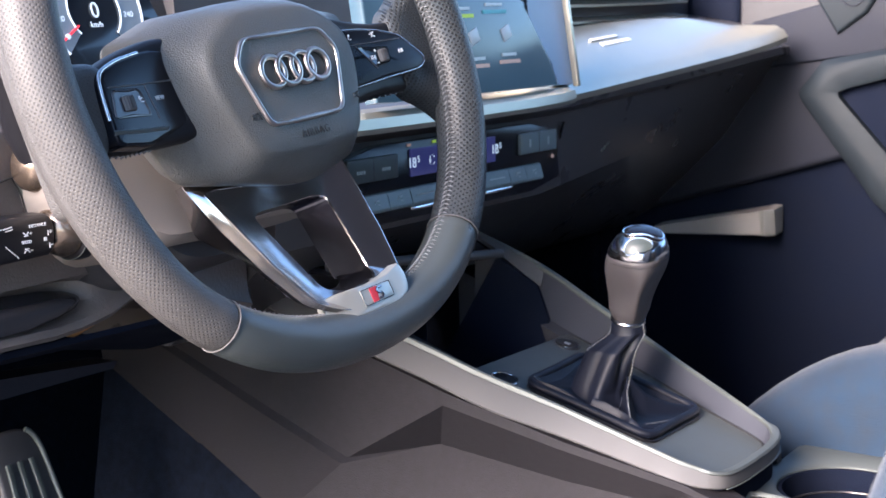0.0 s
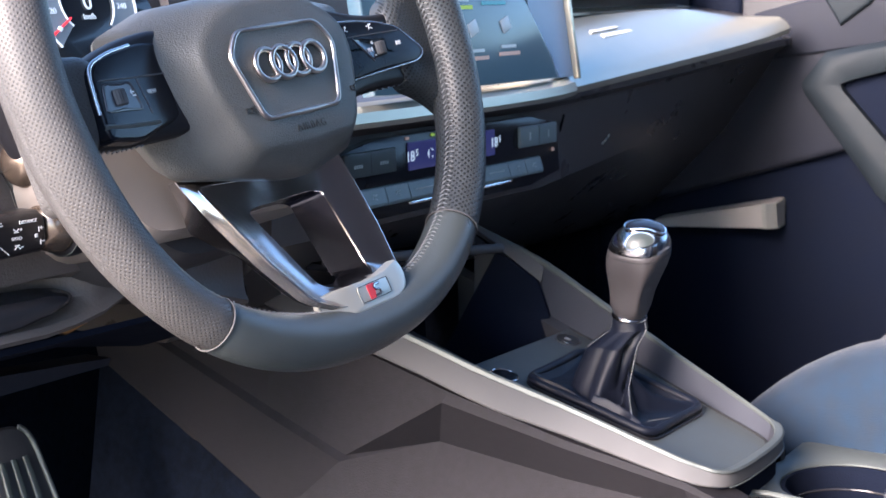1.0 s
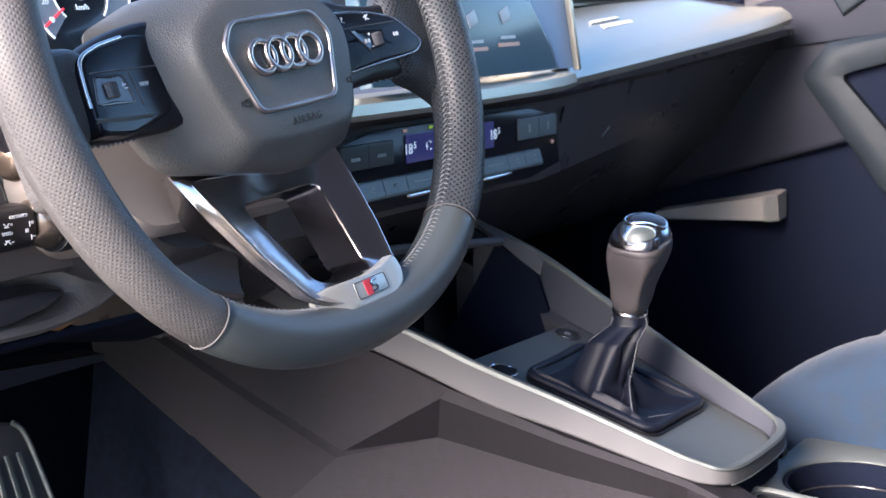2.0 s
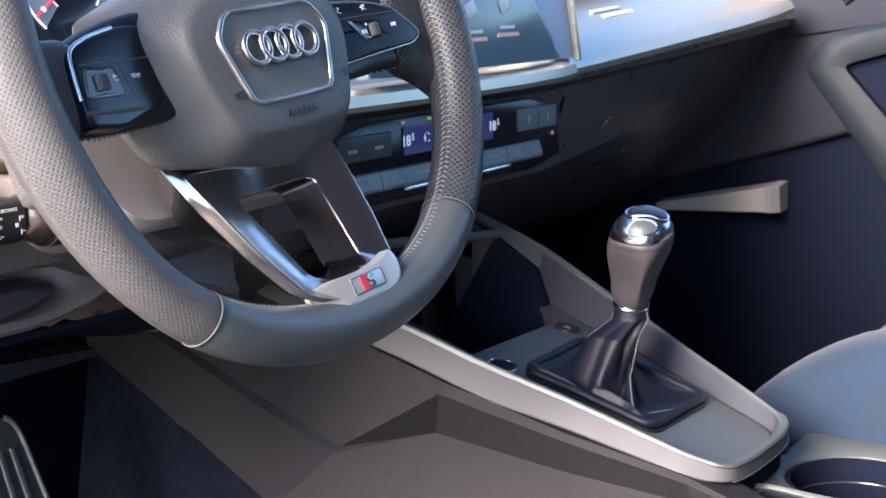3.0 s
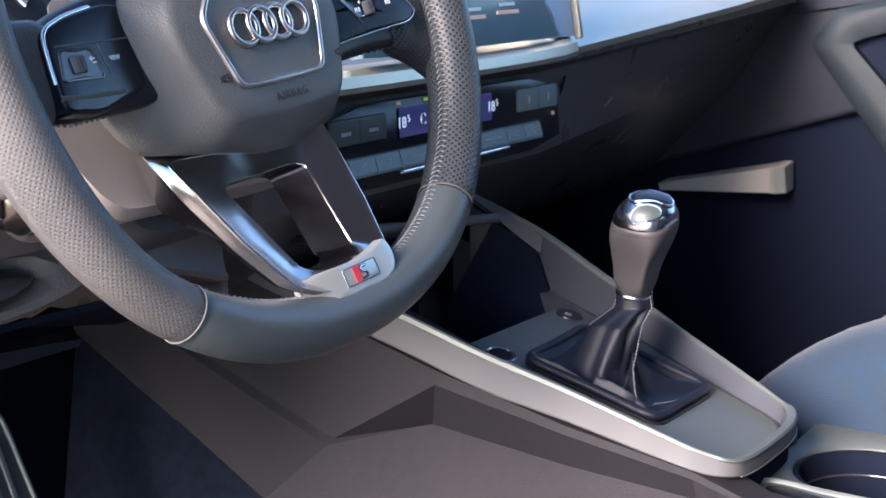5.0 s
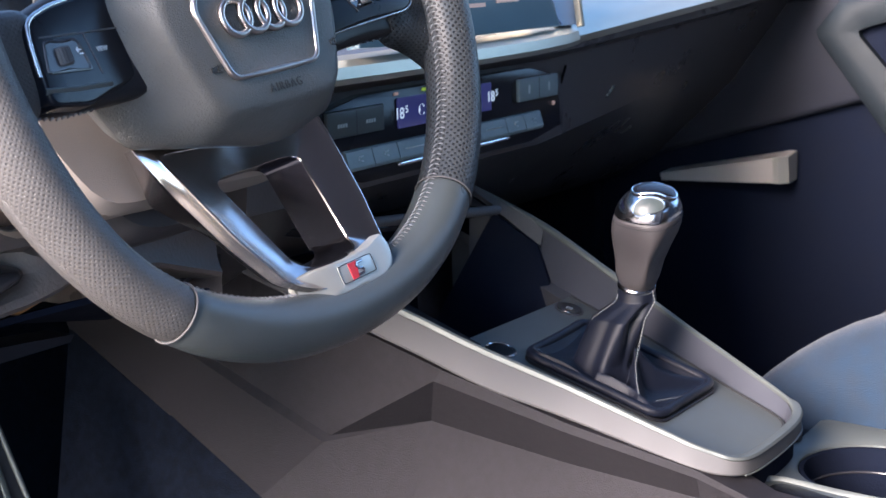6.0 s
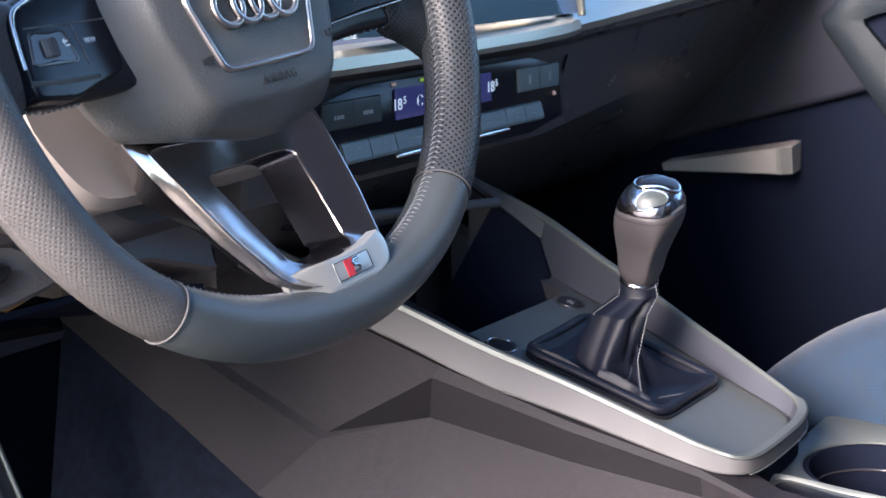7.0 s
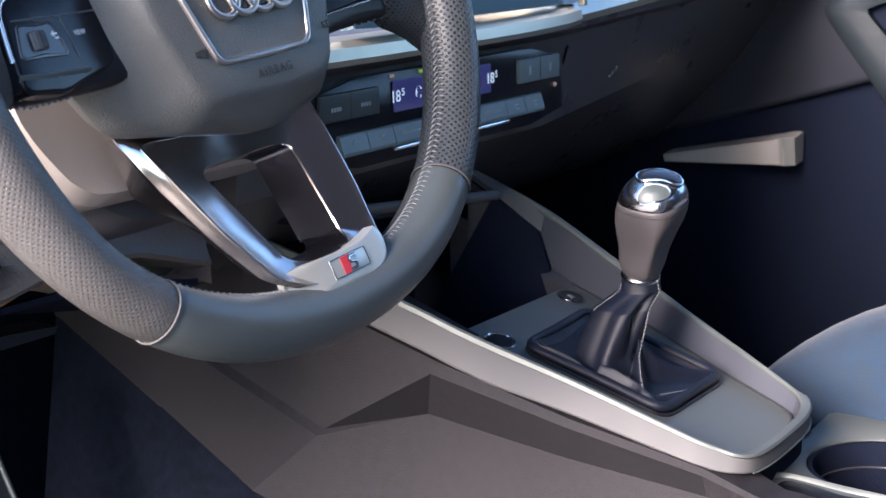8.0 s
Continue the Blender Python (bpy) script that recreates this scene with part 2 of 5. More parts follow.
def text(name, body, size, mat, parent, m, depth=0.0002, label="", spacing=1.0):
    cu = bpy.data.curves.new(name, "FONT")
    cu.body, cu.size, cu.extrude = body, size, depth
    cu.align_x, cu.align_y = "CENTER", "CENTER"
    cu.space_character = spacing
    tmp = bpy.data.objects.new(name, cu)
    scene.collection.objects.link(tmp)
    bpy.context.view_layer.update()
    me = bpy.data.meshes.new_from_object(tmp.evaluated_get(bpy.context.evaluated_depsgraph_get()))
    bpy.data.objects.remove(tmp)
    me.transform(m)
    me.materials.clear()
    me.materials.append(mat)
    me.name = name
    ob = new(name, me)
    ob.parent = parent
    return tagged(ob, label=label) if label else ob


def profile_run(name, stations, mat, parent=None, label="", angle=35):
    """A solid lofted from closed (y, z) profiles at x stations: [(x, [(y, z), ...]), ...]."""
    v, f = loft([[(x, y, z) for y, z in prof] for x, prof in stations])
    return link(name, v, f, mat, parent, label, angle)


# ---- setting ----
def setting():
    ob = link("ground", [(-60, -60, -0.32), (60, -60, -0.32), (60, 60, -0.32), (-60, 60, -0.32)], [(0, 1, 2, 3)], PAVING)
    tagged(ob, "grey paved ground outside the car", "ground", kind="structure")
    ob = box("floor", 1.34, 2.3, 0.05, CARPET, None, pose(-0.02, -0.05, 0.075), 0.01)
    tagged(ob, "dark carpeted car floor", "floor", kind="structure")
    ob = box("firewall_wall", 1.3, 0.06, 0.62, CARPET, None, pose(-0.0, 0.72, 0.36), 0.01)
    tagged(ob, "dark carpeted bulkhead at the end of the footwells", "wall", kind="structure")
    # roof stays out of view; its front edge sets how much sky enters
    ob = box("ceiling", 1.25, 1.14, 0.05, LINING, None, pose(0.0, -0.64, 1.12), 0.02)
    tagged(ob, "unseen grey roof lining, placed to shape the cabin light", "ceiling", kind="structure")
    ob = box("kick_wall", 0.05, 0.45, 0.62, CARPET, None, pose(0.675, 0.55, 0.36), 0.01)
    tagged(ob, "dark carpeted side of the passenger footwell", "wall", kind="structure")
    # out of view, added to keep low side light out of the footwell
    ob = box("kick_wall", 0.05, 0.36, 0.72, CARPET, None, pose(-0.675, 0.59, 0.40), 0.01)
    tagged(ob, "unseen carpeted wall added beside the driver footwell", "wall", kind="structure")
    # unseen side walls and pillars, added to block sky and shape reflections
    for x in (-0.675, 0.675):
        ob = box("wall_side", 0.05, 0.50, 0.62, GREY, None, pose(x, -1.0, 0.36), 0.01)
        tagged(ob, "unseen grey wall added at the rear side of the cabin", "wall", kind="structure")
        ob = box("wall_pillar", 0.05, 0.10, 0.44, GREY, None, pose(x, -0.80, 0.89), 0.01)
        tagged(ob, "unseen grey pillar added above the side wall", "pillar", kind="structure")
    ob = box("sill_wall", 0.06, 1.3, 0.16, HARD, None, pose(-0.675, -0.5, 0.14), 0.02)
    tagged(ob, "dark plastic door sill", "sill", kind="structure")
    # unseen wall, its height chosen to cut light from behind
    ob = box("wall_rear", 1.3, 0.06, 0.92, HARD, None, pose(0, -1.22, 0.51), 0.02)
    tagged(ob, "unseen dark wall added behind the cabin", "wall", kind="structure")


# ---- steering wheel ----
TILT, TURN = 17.7, 4.5
WHEEL = Matrix.Translation((-0.322, 0.021, 0.656)) @ Matrix(((1, 0, 0), (0, math.sin(radians(TILT)), -math.cos(radians(TILT))), (0, math.cos(radians(TILT)), math.sin(radians(TILT))))).to_4x4() @ pose(0, 0, 0, 0, 0, TURN)
RIM_R, RIM_A, RIM_B = 0.1805, 0.0160, 0.0175


def rim_point(ang):
    u, v = RIM_R * math.cos(ang), RIM_R * math.sin(ang)
    h, soft = 0.1976, 0.0195
    deg = math.degrees(ang) % 360
    k = 1 + 0.011 * math.exp(-((deg - 222) / 18) ** 2)
    return Vector((u * k + 0.004, (-h + soft * math.log1p(math.exp((v + h) / soft))) * k, 0.004 * math.exp(-((deg - 168) / 34) ** 2)))


def rim_slim(deg):
    """The grip grows slimmer towards the flat bottom on the driver's outer side."""
    return 1 - 0.12 * math.exp(-(((deg % 360) - 222) / 18) ** 2)


def rim_section(name, a0, a1, mat, wheel, label="", sides=36):
    steps = max(8, int(abs(a1 - a0) / 1.5))
    rings, uvs, run, last = [], [], 0.0, None
    for i in range(steps + 1):
        a = radians(a0 + (a1 - a0) * i / steps)
        p, q = rim_point(a), rim_point(a + 1e-3)
        t = (q - p).normalized()
        out = Vector((t.y, -t.x, 0))
        run += (p - last).length if last else 0.0
        last = p
        ease = 1 - 0.04 * (i in (0, steps))
        deg = a0 + (a1 - a0) * i / steps
        lump = rim_slim(deg)
        ring = []
        for k in range(sides):
            w = 2 * math.pi * k / sides
            ring.append(p + out * (RIM_A * ease * lump * math.cos(w)) + Vector((0, 0, RIM_B * ease * lump * math.sin(w))))
            uvs.append((run, w * 0.0168))
        rings.append(ring)
    v, f = loft(rings)
    return link(name, v, f, mat, wheel, label, uvs=uvs)


def steering_wheel():
    w = thing("steering_wheel", "flat-bottomed black leather sports steering wheel with silver lower spoke", "steering wheel", WHEEL)
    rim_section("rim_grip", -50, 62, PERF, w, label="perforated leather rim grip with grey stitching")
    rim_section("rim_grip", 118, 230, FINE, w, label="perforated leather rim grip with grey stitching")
    rim_section("rim_bottom", -129.6, -50.4, LEATHER, w, label="smooth black leather flat rim bottom")
    rim_section("rim_top", 62.4, 117.6, LEATHER, w, label="smooth black leather rim top")
    for a in (-50.2, -129.8):
        p = rim_point(radians(a))
        q = rim_point(radians(a) + 1e-3)
        t = (q - p).normalized()
        out = Vector((t.y, -t.x, 0))
        sweep("seam", [p + out * (RIM_A * 1.01 * rim_slim(a) * math.cos(k)) + Vector((0, 0, RIM_B * 1.01 * rim_slim(a) * math.sin(k))) for k in (2 * math.pi * j / 40 for j in range(40))], 0.0005, PIPING, w, closed=True, sides=6)
    # laced stitches along the inner face of the rim, in two slanting columns
    v, f = [], []
    for a0, a1, mid_w in ((-76, 24, 171), (-104, -172, 168)):
        count = int(abs(a1 - a0) / 1.30)
        for i in range(count):
            a = radians(a0 + (a1 - a0) * i / count)
            p, q = rim_point(a), rim_point(a + 1e-3)
            t = (q - p).normalized()
            out = Vector((t.y, -t.x, 0))
            for w0, w1, d0, d1 in ((0.19, 0.02, -0.0012, 0.0013), (-0.02, -0.19, 0.0010, 0.0001)):
                ends = []
                for e in (0.0, 0.33, 0.67, 1.0):
                    ww = radians(mid_w) + w0 + (w1 - w0) * e
                    bow = (1.010 + 0.024 * math.sin(math.pi * e)) * rim_slim(math.degrees(a))
                    ends.append(p + t * (d0 + (d1 - d0) * e) + out * (RIM_A * bow * math.cos(ww)) + Vector((0, 0, RIM_B * bow * math.sin(ww))))
                d = (ends[-1] - ends[0]).normalized()
                s = d.orthogonal().normalized()
                s2 = d.cross(s)
                base = len(v)
                for c, r in zip(ends, (0.00026, 0.00052, 0.00052, 0.00026)):
                    v += [c + s * r, c + s2 * r, c - s * r, c - s2 * r]
                for k in range(3):
                    for j in range(4):
                        f.append((base + k * 4 + j, base + k * 4 + (j + 1) % 4, base + k * 4 + 4 + (j + 1) % 4, base + k * 4 + 4 + j))
    tagged(link("stitching", v, f, THREAD, w, "grey laced stitching"), kind="stuff")

    # hub: padded airbag cover with a flat face, a broad bevel and a skirt
    def six(tc, t, u, l, b, bc):
        """Mirrored corners of one level of the hub, from the top middle round by the driver's left."""
        left = [t, u, l, b]
        return [(HUB_C, tc[0], tc[1])] + [(HUB_C - a, y, n) for a, y, n in left] + [(HUB_C, bc[0], bc[1])] + [(HUB_C + a, y, n) for a, y, n in left[::-1]]
    HUB_C = -0.0005
    face = ((0.0245, 0.0098), (0.034, 0.0235, 0.0098), (0.0640, 0.0060, 0.0098), (0.0655, -0.0160, 0.0098), (0.0480, -0.0600, 0.0098), (-0.0615, 0.0098))
    levels = [
        (six((0.030, -0.050), (0.05, 0.028, -0.050), (0.085, 0.014, -0.050), (0.078, -0.030, -0.050), (0.066, -0.052, -0.050), (-0.064, -0.045)), 0.008),
        (six((0.0385, -0.031), (0.060, 0.0355, -0.031), (0.108, 0.0205, -0.024), (0.0885, -0.0352, -0.031), (0.0760, -0.0590, -0.0325), (-0.0740, -0.026)), 0.007),
        (six((0.0395, -0.029), (0.060, 0.0365, -0.029), (0.109, 0.0212, -0.022), (0.0890, -0.0356, -0.029), (0.0765, -0.0598, -0.0305), (-0.0770, -0.020)), 0.009),
        (six((0.0392, -0.022), (0.056, 0.0350, -0.022), (0.098, 0.0190, -0.017), (0.0850, -0.0320, -0.022), (0.0705, -0.0625, -0.023), (-0.0790, -0.012)), 0.013),
        (six((0.0360, -0.006), (0.047, 0.0310, -0.006), (0.0790, 0.0125, -0.005), (0.0735, -0.0235, -0.005), (0.0575, -0.0685, -0.006), (-0.0795, -0.0035)), 0.014),
        (six((0.0300, 0.0045), (0.040, 0.0270, 0.0045), (0.0680, 0.0085, 0.0045), (0.0675, -0.0175, 0.0045), (0.0515, -0.0640, 0.0038), (-0.0695, 0.0035)), 0.014),
        (six((0.0272, 0.0078), (0.0365, 0.0252, 0.0078), (0.0655, 0.0071, 0.0078), (0.0663, -0.0166, 0.0078), (0.0493, -0.0612, 0.0078), (-0.0640, 0.0078)), 0.014),
        (six(*face), 0.014),
        (six((0.0215, 0.0109), (0.0310, 0.0205, 0.0109), (0.0595, 0.0045, 0.0109), (0.0615, -0.0155, 0.0109), (0.0450, -0.0570, 0.0109), (-0.0585, 0.0109)), 0.013),
        (six((0.0150, 0.0118), (0.0230, 0.0140, 0.0118), (0.0480, 0.0015, 0.0118), (0.0500, -0.0145, 0.0118), (0.0370, -0.0490, 0.0118), (-0.0500, 0.0118)), 0.011),
        (six((0.002, 0.0124), (0.010, 0.001, 0.0124), (0.020, -0.006, 0.0124), (0.021, -0.014, 0.0124), (0.016, -0.030, 0.0124), (-0.031, 0.0124)), 0.006),
    ]
    v, f = loft([corner_ring(c, r) for c, r in levels])
    link("airbag_cover", v, f, HUB, w, "padded dark grey airbag cover", 60)
    crest = rounded([(-0.035, 0.008), (0.035, 0.008), (0.046, -0.006), (0.0335, -0.043), (-0.0335, -0.043), (-0.046, -0.006)], 0.006, 120)
    # sunken crest panel inside a stepped chrome frame
    v, f = loft([[(p.x, p.y, h) for p in shrink(crest, d)] for d, h in ((0.0012, 0.009), (0.0012, 0.0128), (0.0030, 0.0124), (0.010, 0.0128), (0.020, 0.0131))])
    link("crest_panel", v, f, HUB, w, "", 20)
    v, f = loft([[(p.x, p.y, h) for p in shrink(crest, d)] for d, h in ((-0.0022, 0.0100), (-0.0020, 0.0126), (-0.0013, 0.0137), (-0.0003, 0.0141), (0.0006, 0.0138), (0.0011, 0.0131), (0.0016, 0.0122), (0.0016, 0.0100))], caps=False)
    link("crest_frame", v, f, RINGS, w, "polished chrome crest frame", 50)
    for k in range(4):
        c = Vector((-0.0203 + 0.0136 * k, -0.0137, 0.0146 + 0.0004 * (k % 2)))
        sweep("emblem_ring", [c + Vector((0.0100 * math.cos(a), 0.0090 * math.sin(a), 0)) for a in (2 * math.pi * j / 48 for j in range(48))], 0.0018, RINGS, w, closed=True, sides=12)
    text("airbag_lettering", "AIRBAG", 0.0064, DEBOSS, w, pose(0.0030, -0.0522, 0.0119, -4), spacing=1.25)
    for x, y, tilt, up in ((-0.0445, -0.0365, -5, 0.0117), (0.0510, -0.0365, 8, 0.0116)):
        for a, b, ln, rot in ((-0.0022, 0.0, 0.0026, 90), (0.0, 0.0012, 0.0044, 14), (0.0, -0.0012, 0.0044, -14), (0.0024, 0.0, 0.0042, 90), (0.0042, 0.0, 0.0016, 0), (0.0040, 0.0018, 0.0016, 30), (0.0040, -0.0018, 0.0016, -30)):
            box("horn_mark", ln, 0.00036, 0.0006, DEBOSS, w, pose(x, y, up + 0.0004, 0, tilt, 0) @ pose(a, b, 0, 0, 0, rot), 0)

    # side spokes with key pods
    for s in (-1, 1):
        if s > 0:
            # leather-wrapped spoke behind the pod
            sh = [(0.05, 0.024), (0.085, 0.0170), (0.108, 0.0125), (0.132, 0.0100), (0.165, 0.012), (0.165, -0.034), (0.140, -0.0385), (0.10, -0.0385), (0.05, -0.042)]
        else:
            sh = [(0.05, 0.022), (0.085, 0.0215), (0.110, 0.0170), (0.132, 0.0095), (0.155, 0.010), (0.155, -0.026), (0.140, -0.0370), (0.108, -0.0385), (0.05, -0.038)]
        shell = rounded([(s * a, b) for a, b in sh], 0.012, 80)
        v, f = loft([[(p.x, p.y, h) for p in shrink(shell, d)] for d, h in ((0.016, -0.036), (0.006, -0.028), (0.001, -0.020), (0.0, -0.0155), (0.0008, -0.0115), (0.0025, -0.0090), (0.006, -0.0078), (0.012, -0.0075))])
        link("spoke_shell", v, f, STALK, w, "black spoke behind the keys", 60)
        rt = [(0.128, 0.014), (0.152, 0.024), (0.182, 0.052), (0.182, -0.078), (0.152, -0.050), (0.126, -0.040)]
        if s < 0:
            rt = [(0.126, 0.0125), (0.156, 0.014), (0.184, 0.030), (0.182, -0.070), (0.160, -0.046), (0.136, -0.032)]
        root = rounded([(s * a, b) for a, b in rt], 0.018, 64)
        v, f = pillow([Vector((p.x + 0.005, p.y)) for p in root], -0.020, -0.0025, 0.010, 4)
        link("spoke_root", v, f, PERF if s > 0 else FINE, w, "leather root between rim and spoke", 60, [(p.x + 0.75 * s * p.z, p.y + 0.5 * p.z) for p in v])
        # the pod leans outwards a little
        tilt_n = (lambda x: -0.007 + (abs(x) - 0.08) * 0.17) if s < 0 else (lambda x: -0.002 + (abs(x) - 0.08) * 0.06)
        if s > 0:
            pc = [(0.055, 0.0085), (0.095, 0.0060), (0.1130, 0.0032), (0.1320, -0.0022), (0.1480, -0.0160), (0.1530, -0.0215), (0.1440, -0.0268), (0.1070, -0.0285), (0.055, -0.0315)]
        else:
            pc = [(0.060, 0.012), (0.090, 0.0145), (0.104, 0.0125), (0.120, 0.0100), (0.1345, 0.0055), (0.1385, 0.0005), (0.1400, -0.0130), (0.1410, -0.0345), (0.115, -0.0378), (0.080, -0.030), (0.060, -0.020)]
        pod = rounded([(s * a, b) for a, b in pc], 0.005, 96)
        lay = lambda pts, h: [(p[0], p[1], tilt_n(p[0]) + h) for p in pts]
        v, f = loft([lay(shrink(pod, d), h) for d, h in ((0.0, -0.014), (0.0, -0.0022), (0.0005, -0.0009), (0.0014, -0.0002), (0.0028, 0.0), (0.02, 0.0))])
        pd = link("key_pod", v, f, GLOSS, w, "gloss black multifunction key pod", 50)
        if s > 0:
            run = [p for p in pod if p.x > 0.058]
            run.sort(key=lambda p: -math.atan2(p.y + 0.012, p.x - 0.10))
        else:
            run = [p for p in pod if -p.x > 0.098 and p.y > -0.022]
            run.sort(key=lambda p: -math.atan2(p.y + 0.012, -p.x - 0.10))
        sweep("trim", [(p.x + 0.0003 * s, p.y, tilt_n(p.x) - 0.0012) for p in run], 0.0011 if s < 0 else 0.0008, CHROME, pd, label="thin silver pod trim")
        at = lambda x, y, h=0.0, rot=0: pose(x, y, tilt_n(x) + h, 0, math.degrees(math.atan(0.17)) if s < 0 else -3.4, rot)

        def mark(bits, a, b, h=0.0003, wd=0.0006):
            for x, y, ln, rot in bits:
                box("key_mark", ln, wd, 0.0003, INK, pd, at(s * a, b, h) @ pose(x, y, 0, 0, 0, rot), 0)

        back = [(-0.0008, 0.0012, 0.0036, 0), (-0.0022, 0.0018, 0.0018, 40), (-0.0022, 0.0006, 0.0018, -40), (0.0012, 0.0003, 0.0020, 80), (-0.0002, -0.0008, 0.0028, 0)]
        phone = [(-0.0012, 0.0014, 0.0014, 10), (-0.0016, 0.0, 0.0030, 68), (-0.0002, -0.0016, 0.0016, -10), (-0.0006, 0.0010, 0.0010, 90)]
        voice = [(-0.001, 0.0, 0.0036, 80), (0.0006, 0.0012, 0.0022, 30), (0.001, -0.001, 0.0024, -20), (-0.0026, 0.0005, 0.0012, 0)]
        skip = [(-0.0020, 0.0007, 0.0018, -40), (-0.0020, -0.0007, 0.0018, 40), (-0.0027, 0.0, 0.0022, 90), (0.0004, 0.0007, 0.0018, -40), (0.0004, -0.0007, 0.0018, 40), (-0.0003, 0.0, 0.0022, 90), (0.0014, 0.0, 0.0026, 90)]
        star = [(0, 0, 0.0034, 0), (0, 0, 0.0034, 60), (0, 0, 0.0034, 120)]
        if s > 0:
            window = rounded([(0.0850, -0.0052), (0.1170, -0.0085), (0.1140, -0.0190), (0.0990, -0.0205)], 0.0015, 48)
            v, f = loft([lay(shrink(window, d), h) for d, h in ((0.0, 0.0002), (0.0004, 0.0005), (0.0010, 0.0003), (0.006, 0.0002))])
            link("key_plate", v, f, GLASS_DARK, pd)
            sweep("key_frame", [(0.085, -0.0048, tilt_n(0.085) + 0.0003), (0.0995, -0.0215, tilt_n(0.0995) + 0.0003)], 0.00035, PIPING, pd, sides=6)
            wheel_at = (0.1085, -0.0140)
            sweep("groove", [(0.062, -0.0033, tilt_n(0.062) + 0.0001), (0.100, -0.0040, tilt_n(0.1) + 0.0001), (0.1310, -0.0048, tilt_n(0.131) + 0.0001)], 0.00035, PIPING, pd, sides=6)
            mark(phone, 0.0825, 0.0018)
            mark(voice, 0.1050, 0.0008)
            mark(skip, 0.1285, -0.0130)
            mark([(-x, y, ln, -rot) for x, y, ln, rot in skip], 0.0975, -0.0140, 0.0006)
            mark([(0, 0, 0.0020, 0), (0, 0, 0.0020, 90)], 0.1018, -0.0098, 0.0006)
            mark([(0, 0, 0.0020, 0)], 0.1018, -0.0180, 0.0006)
            mark(star, 0.0705, -0.0138)
        else:
            window = rounded([(-0.1330, -0.0052), (-0.1095, -0.0058), (-0.1050, -0.0218), (-0.1370, -0.0208)], 0.0025, 48)
            v, f = loft([lay(shrink(window, d), h) for d, h in ((0.0, 0.0002), (0.0004, 0.0007), (0.0013, 0.0008), (0.0018, 0.0004), (0.003, -0.0006), (0.010, -0.0008))])
            link("key_plate", v, f, LEVER, pd, "glossy frame round the scroll wheel")
            wheel_at = (-0.1225, -0.0136)
            sweep("groove", [(-0.1345, -0.0038, tilt_n(0.1345) + 0.0001), (-0.105, -0.0042, tilt_n(0.105) + 0.0001), (-0.078, -0.0040, tilt_n(0.078) + 0.0001)], 0.00045, PIPING, pd, sides=6)
            sweep("groove", [(-0.1040, -0.0045, tilt_n(0.104) + 0.0001), (-0.1000, -0.0240, tilt_n(0.1) + 0.0001)], 0.0003, PIPING, pd, sides=6)
            v, f = loft([lay([(-0.1418, y), (-0.120, y - 0.0016), (-0.096, y - 0.0022)], h) for y, h in ((-0.0262, 0.0002), (-0.0270, 0.0010), (-0.0282, 0.0004), (-0.0290, -0.0006))], closed=False)
            link("lower_lip", v, f, PLATE, pd, "thin grey lip under the keys")
            mark(back, 0.1100, -0.0128, 0.0004)
            text("key_lettering", "VIEW", 0.0033, FAINT, pd, at(-0.0945, -0.0128, 0.0003))
        turned("scroll_wheel", [(0.0, -0.0042), (0.0040, -0.0042), (0.0046, -0.0036), (0.0046, 0.0036), (0.0040, 0.0042), (0.0, 0.0042)], PIPING, pd, at(wheel_at[0], wheel_at[1], -0.0012) @ pose(0, 0, 0, 90, 0, 0), 28)
        for k in range(-3, 4):
            a = radians(18 * k)
            box("scroll_ridge", 0.0006, 0.0070, 0.0006, HARD, pd, at(wheel_at[0], wheel_at[1], -0.0012) @ pose(0.0046 * math.sin(a), 0, 0.0046 * math.cos(a), 0, 18 * k, 0), 0)
        # pale thread along the underside of the spoke
        for k in range(11):
            x = (0.075 + 0.0066 * k) * s if s > 0 else -(0.106 + 0.0034 * k)
            box("spoke_stitch", 0.0034 if s > 0 else 0.0026, 0.0009, 0.0008, THREAD, w, pose(x, (-0.0382 if s > 0 else -0.0385 + 0.006 * max(0, k - 6) / 10), -0.0130, 0, 0, 22), 0)

    # lower silver spoke: outer wall, outer edge, ridge, inner face and edge round an opening
    SP_C = 0.003

    def leg_ring(leg, top, bottom, r_top, r_bot, steps=14):
        """A closed ring from one leg's (half width, v, n) points, mirrored, with the top and bottom middle points."""
        def run(pts, count):
            ln = [0.0]
            for a, b in zip(pts, pts[1:]):
                ln.append(ln[-1] + (b - a).length)
            out = []
            for k in range(count):
                s = ln[-1] * k / count
                j = max(i for i in range(len(ln)) if ln[i] <= s + 1e-12)
                j = min(j, len(pts) - 2)
                out.append(pts[j].lerp(pts[j + 1], (s - ln[j]) / (ln[j + 1] - ln[j])))
            return out
        lf = [Vector((SP_C - a, b, c)) for a, b, c in leg]
        rg = [Vector((SP_C + a, b, c)) for a, b, c in leg[::-1]]
        bt, tp = Vector((SP_C, *bottom)), Vector((SP_C, *top))
        ring = run(lf, 2 * steps) + run([lf[-1], bt, rg[0]], steps) + run(rg, 2 * steps) + run([rg[-1], tp, lf[0]], steps)
        n = len(ring)
        soft = list(ring)
        for i, r in ((0, r_top), (2 * steps, r_bot), (3 * steps, r_bot), (5 * steps, r_top)):
            if r:
                a, b, c = ring[(i - r) % n], ring[i], ring[(i + r) % n]
                for k in range(-r, r + 1):
                    t = (k + r) / (2 * r)
                    soft[(i + k) % n] = a * (1 - t) ** 2 + b * 2 * t * (1 - t) + c * t * t
        return soft

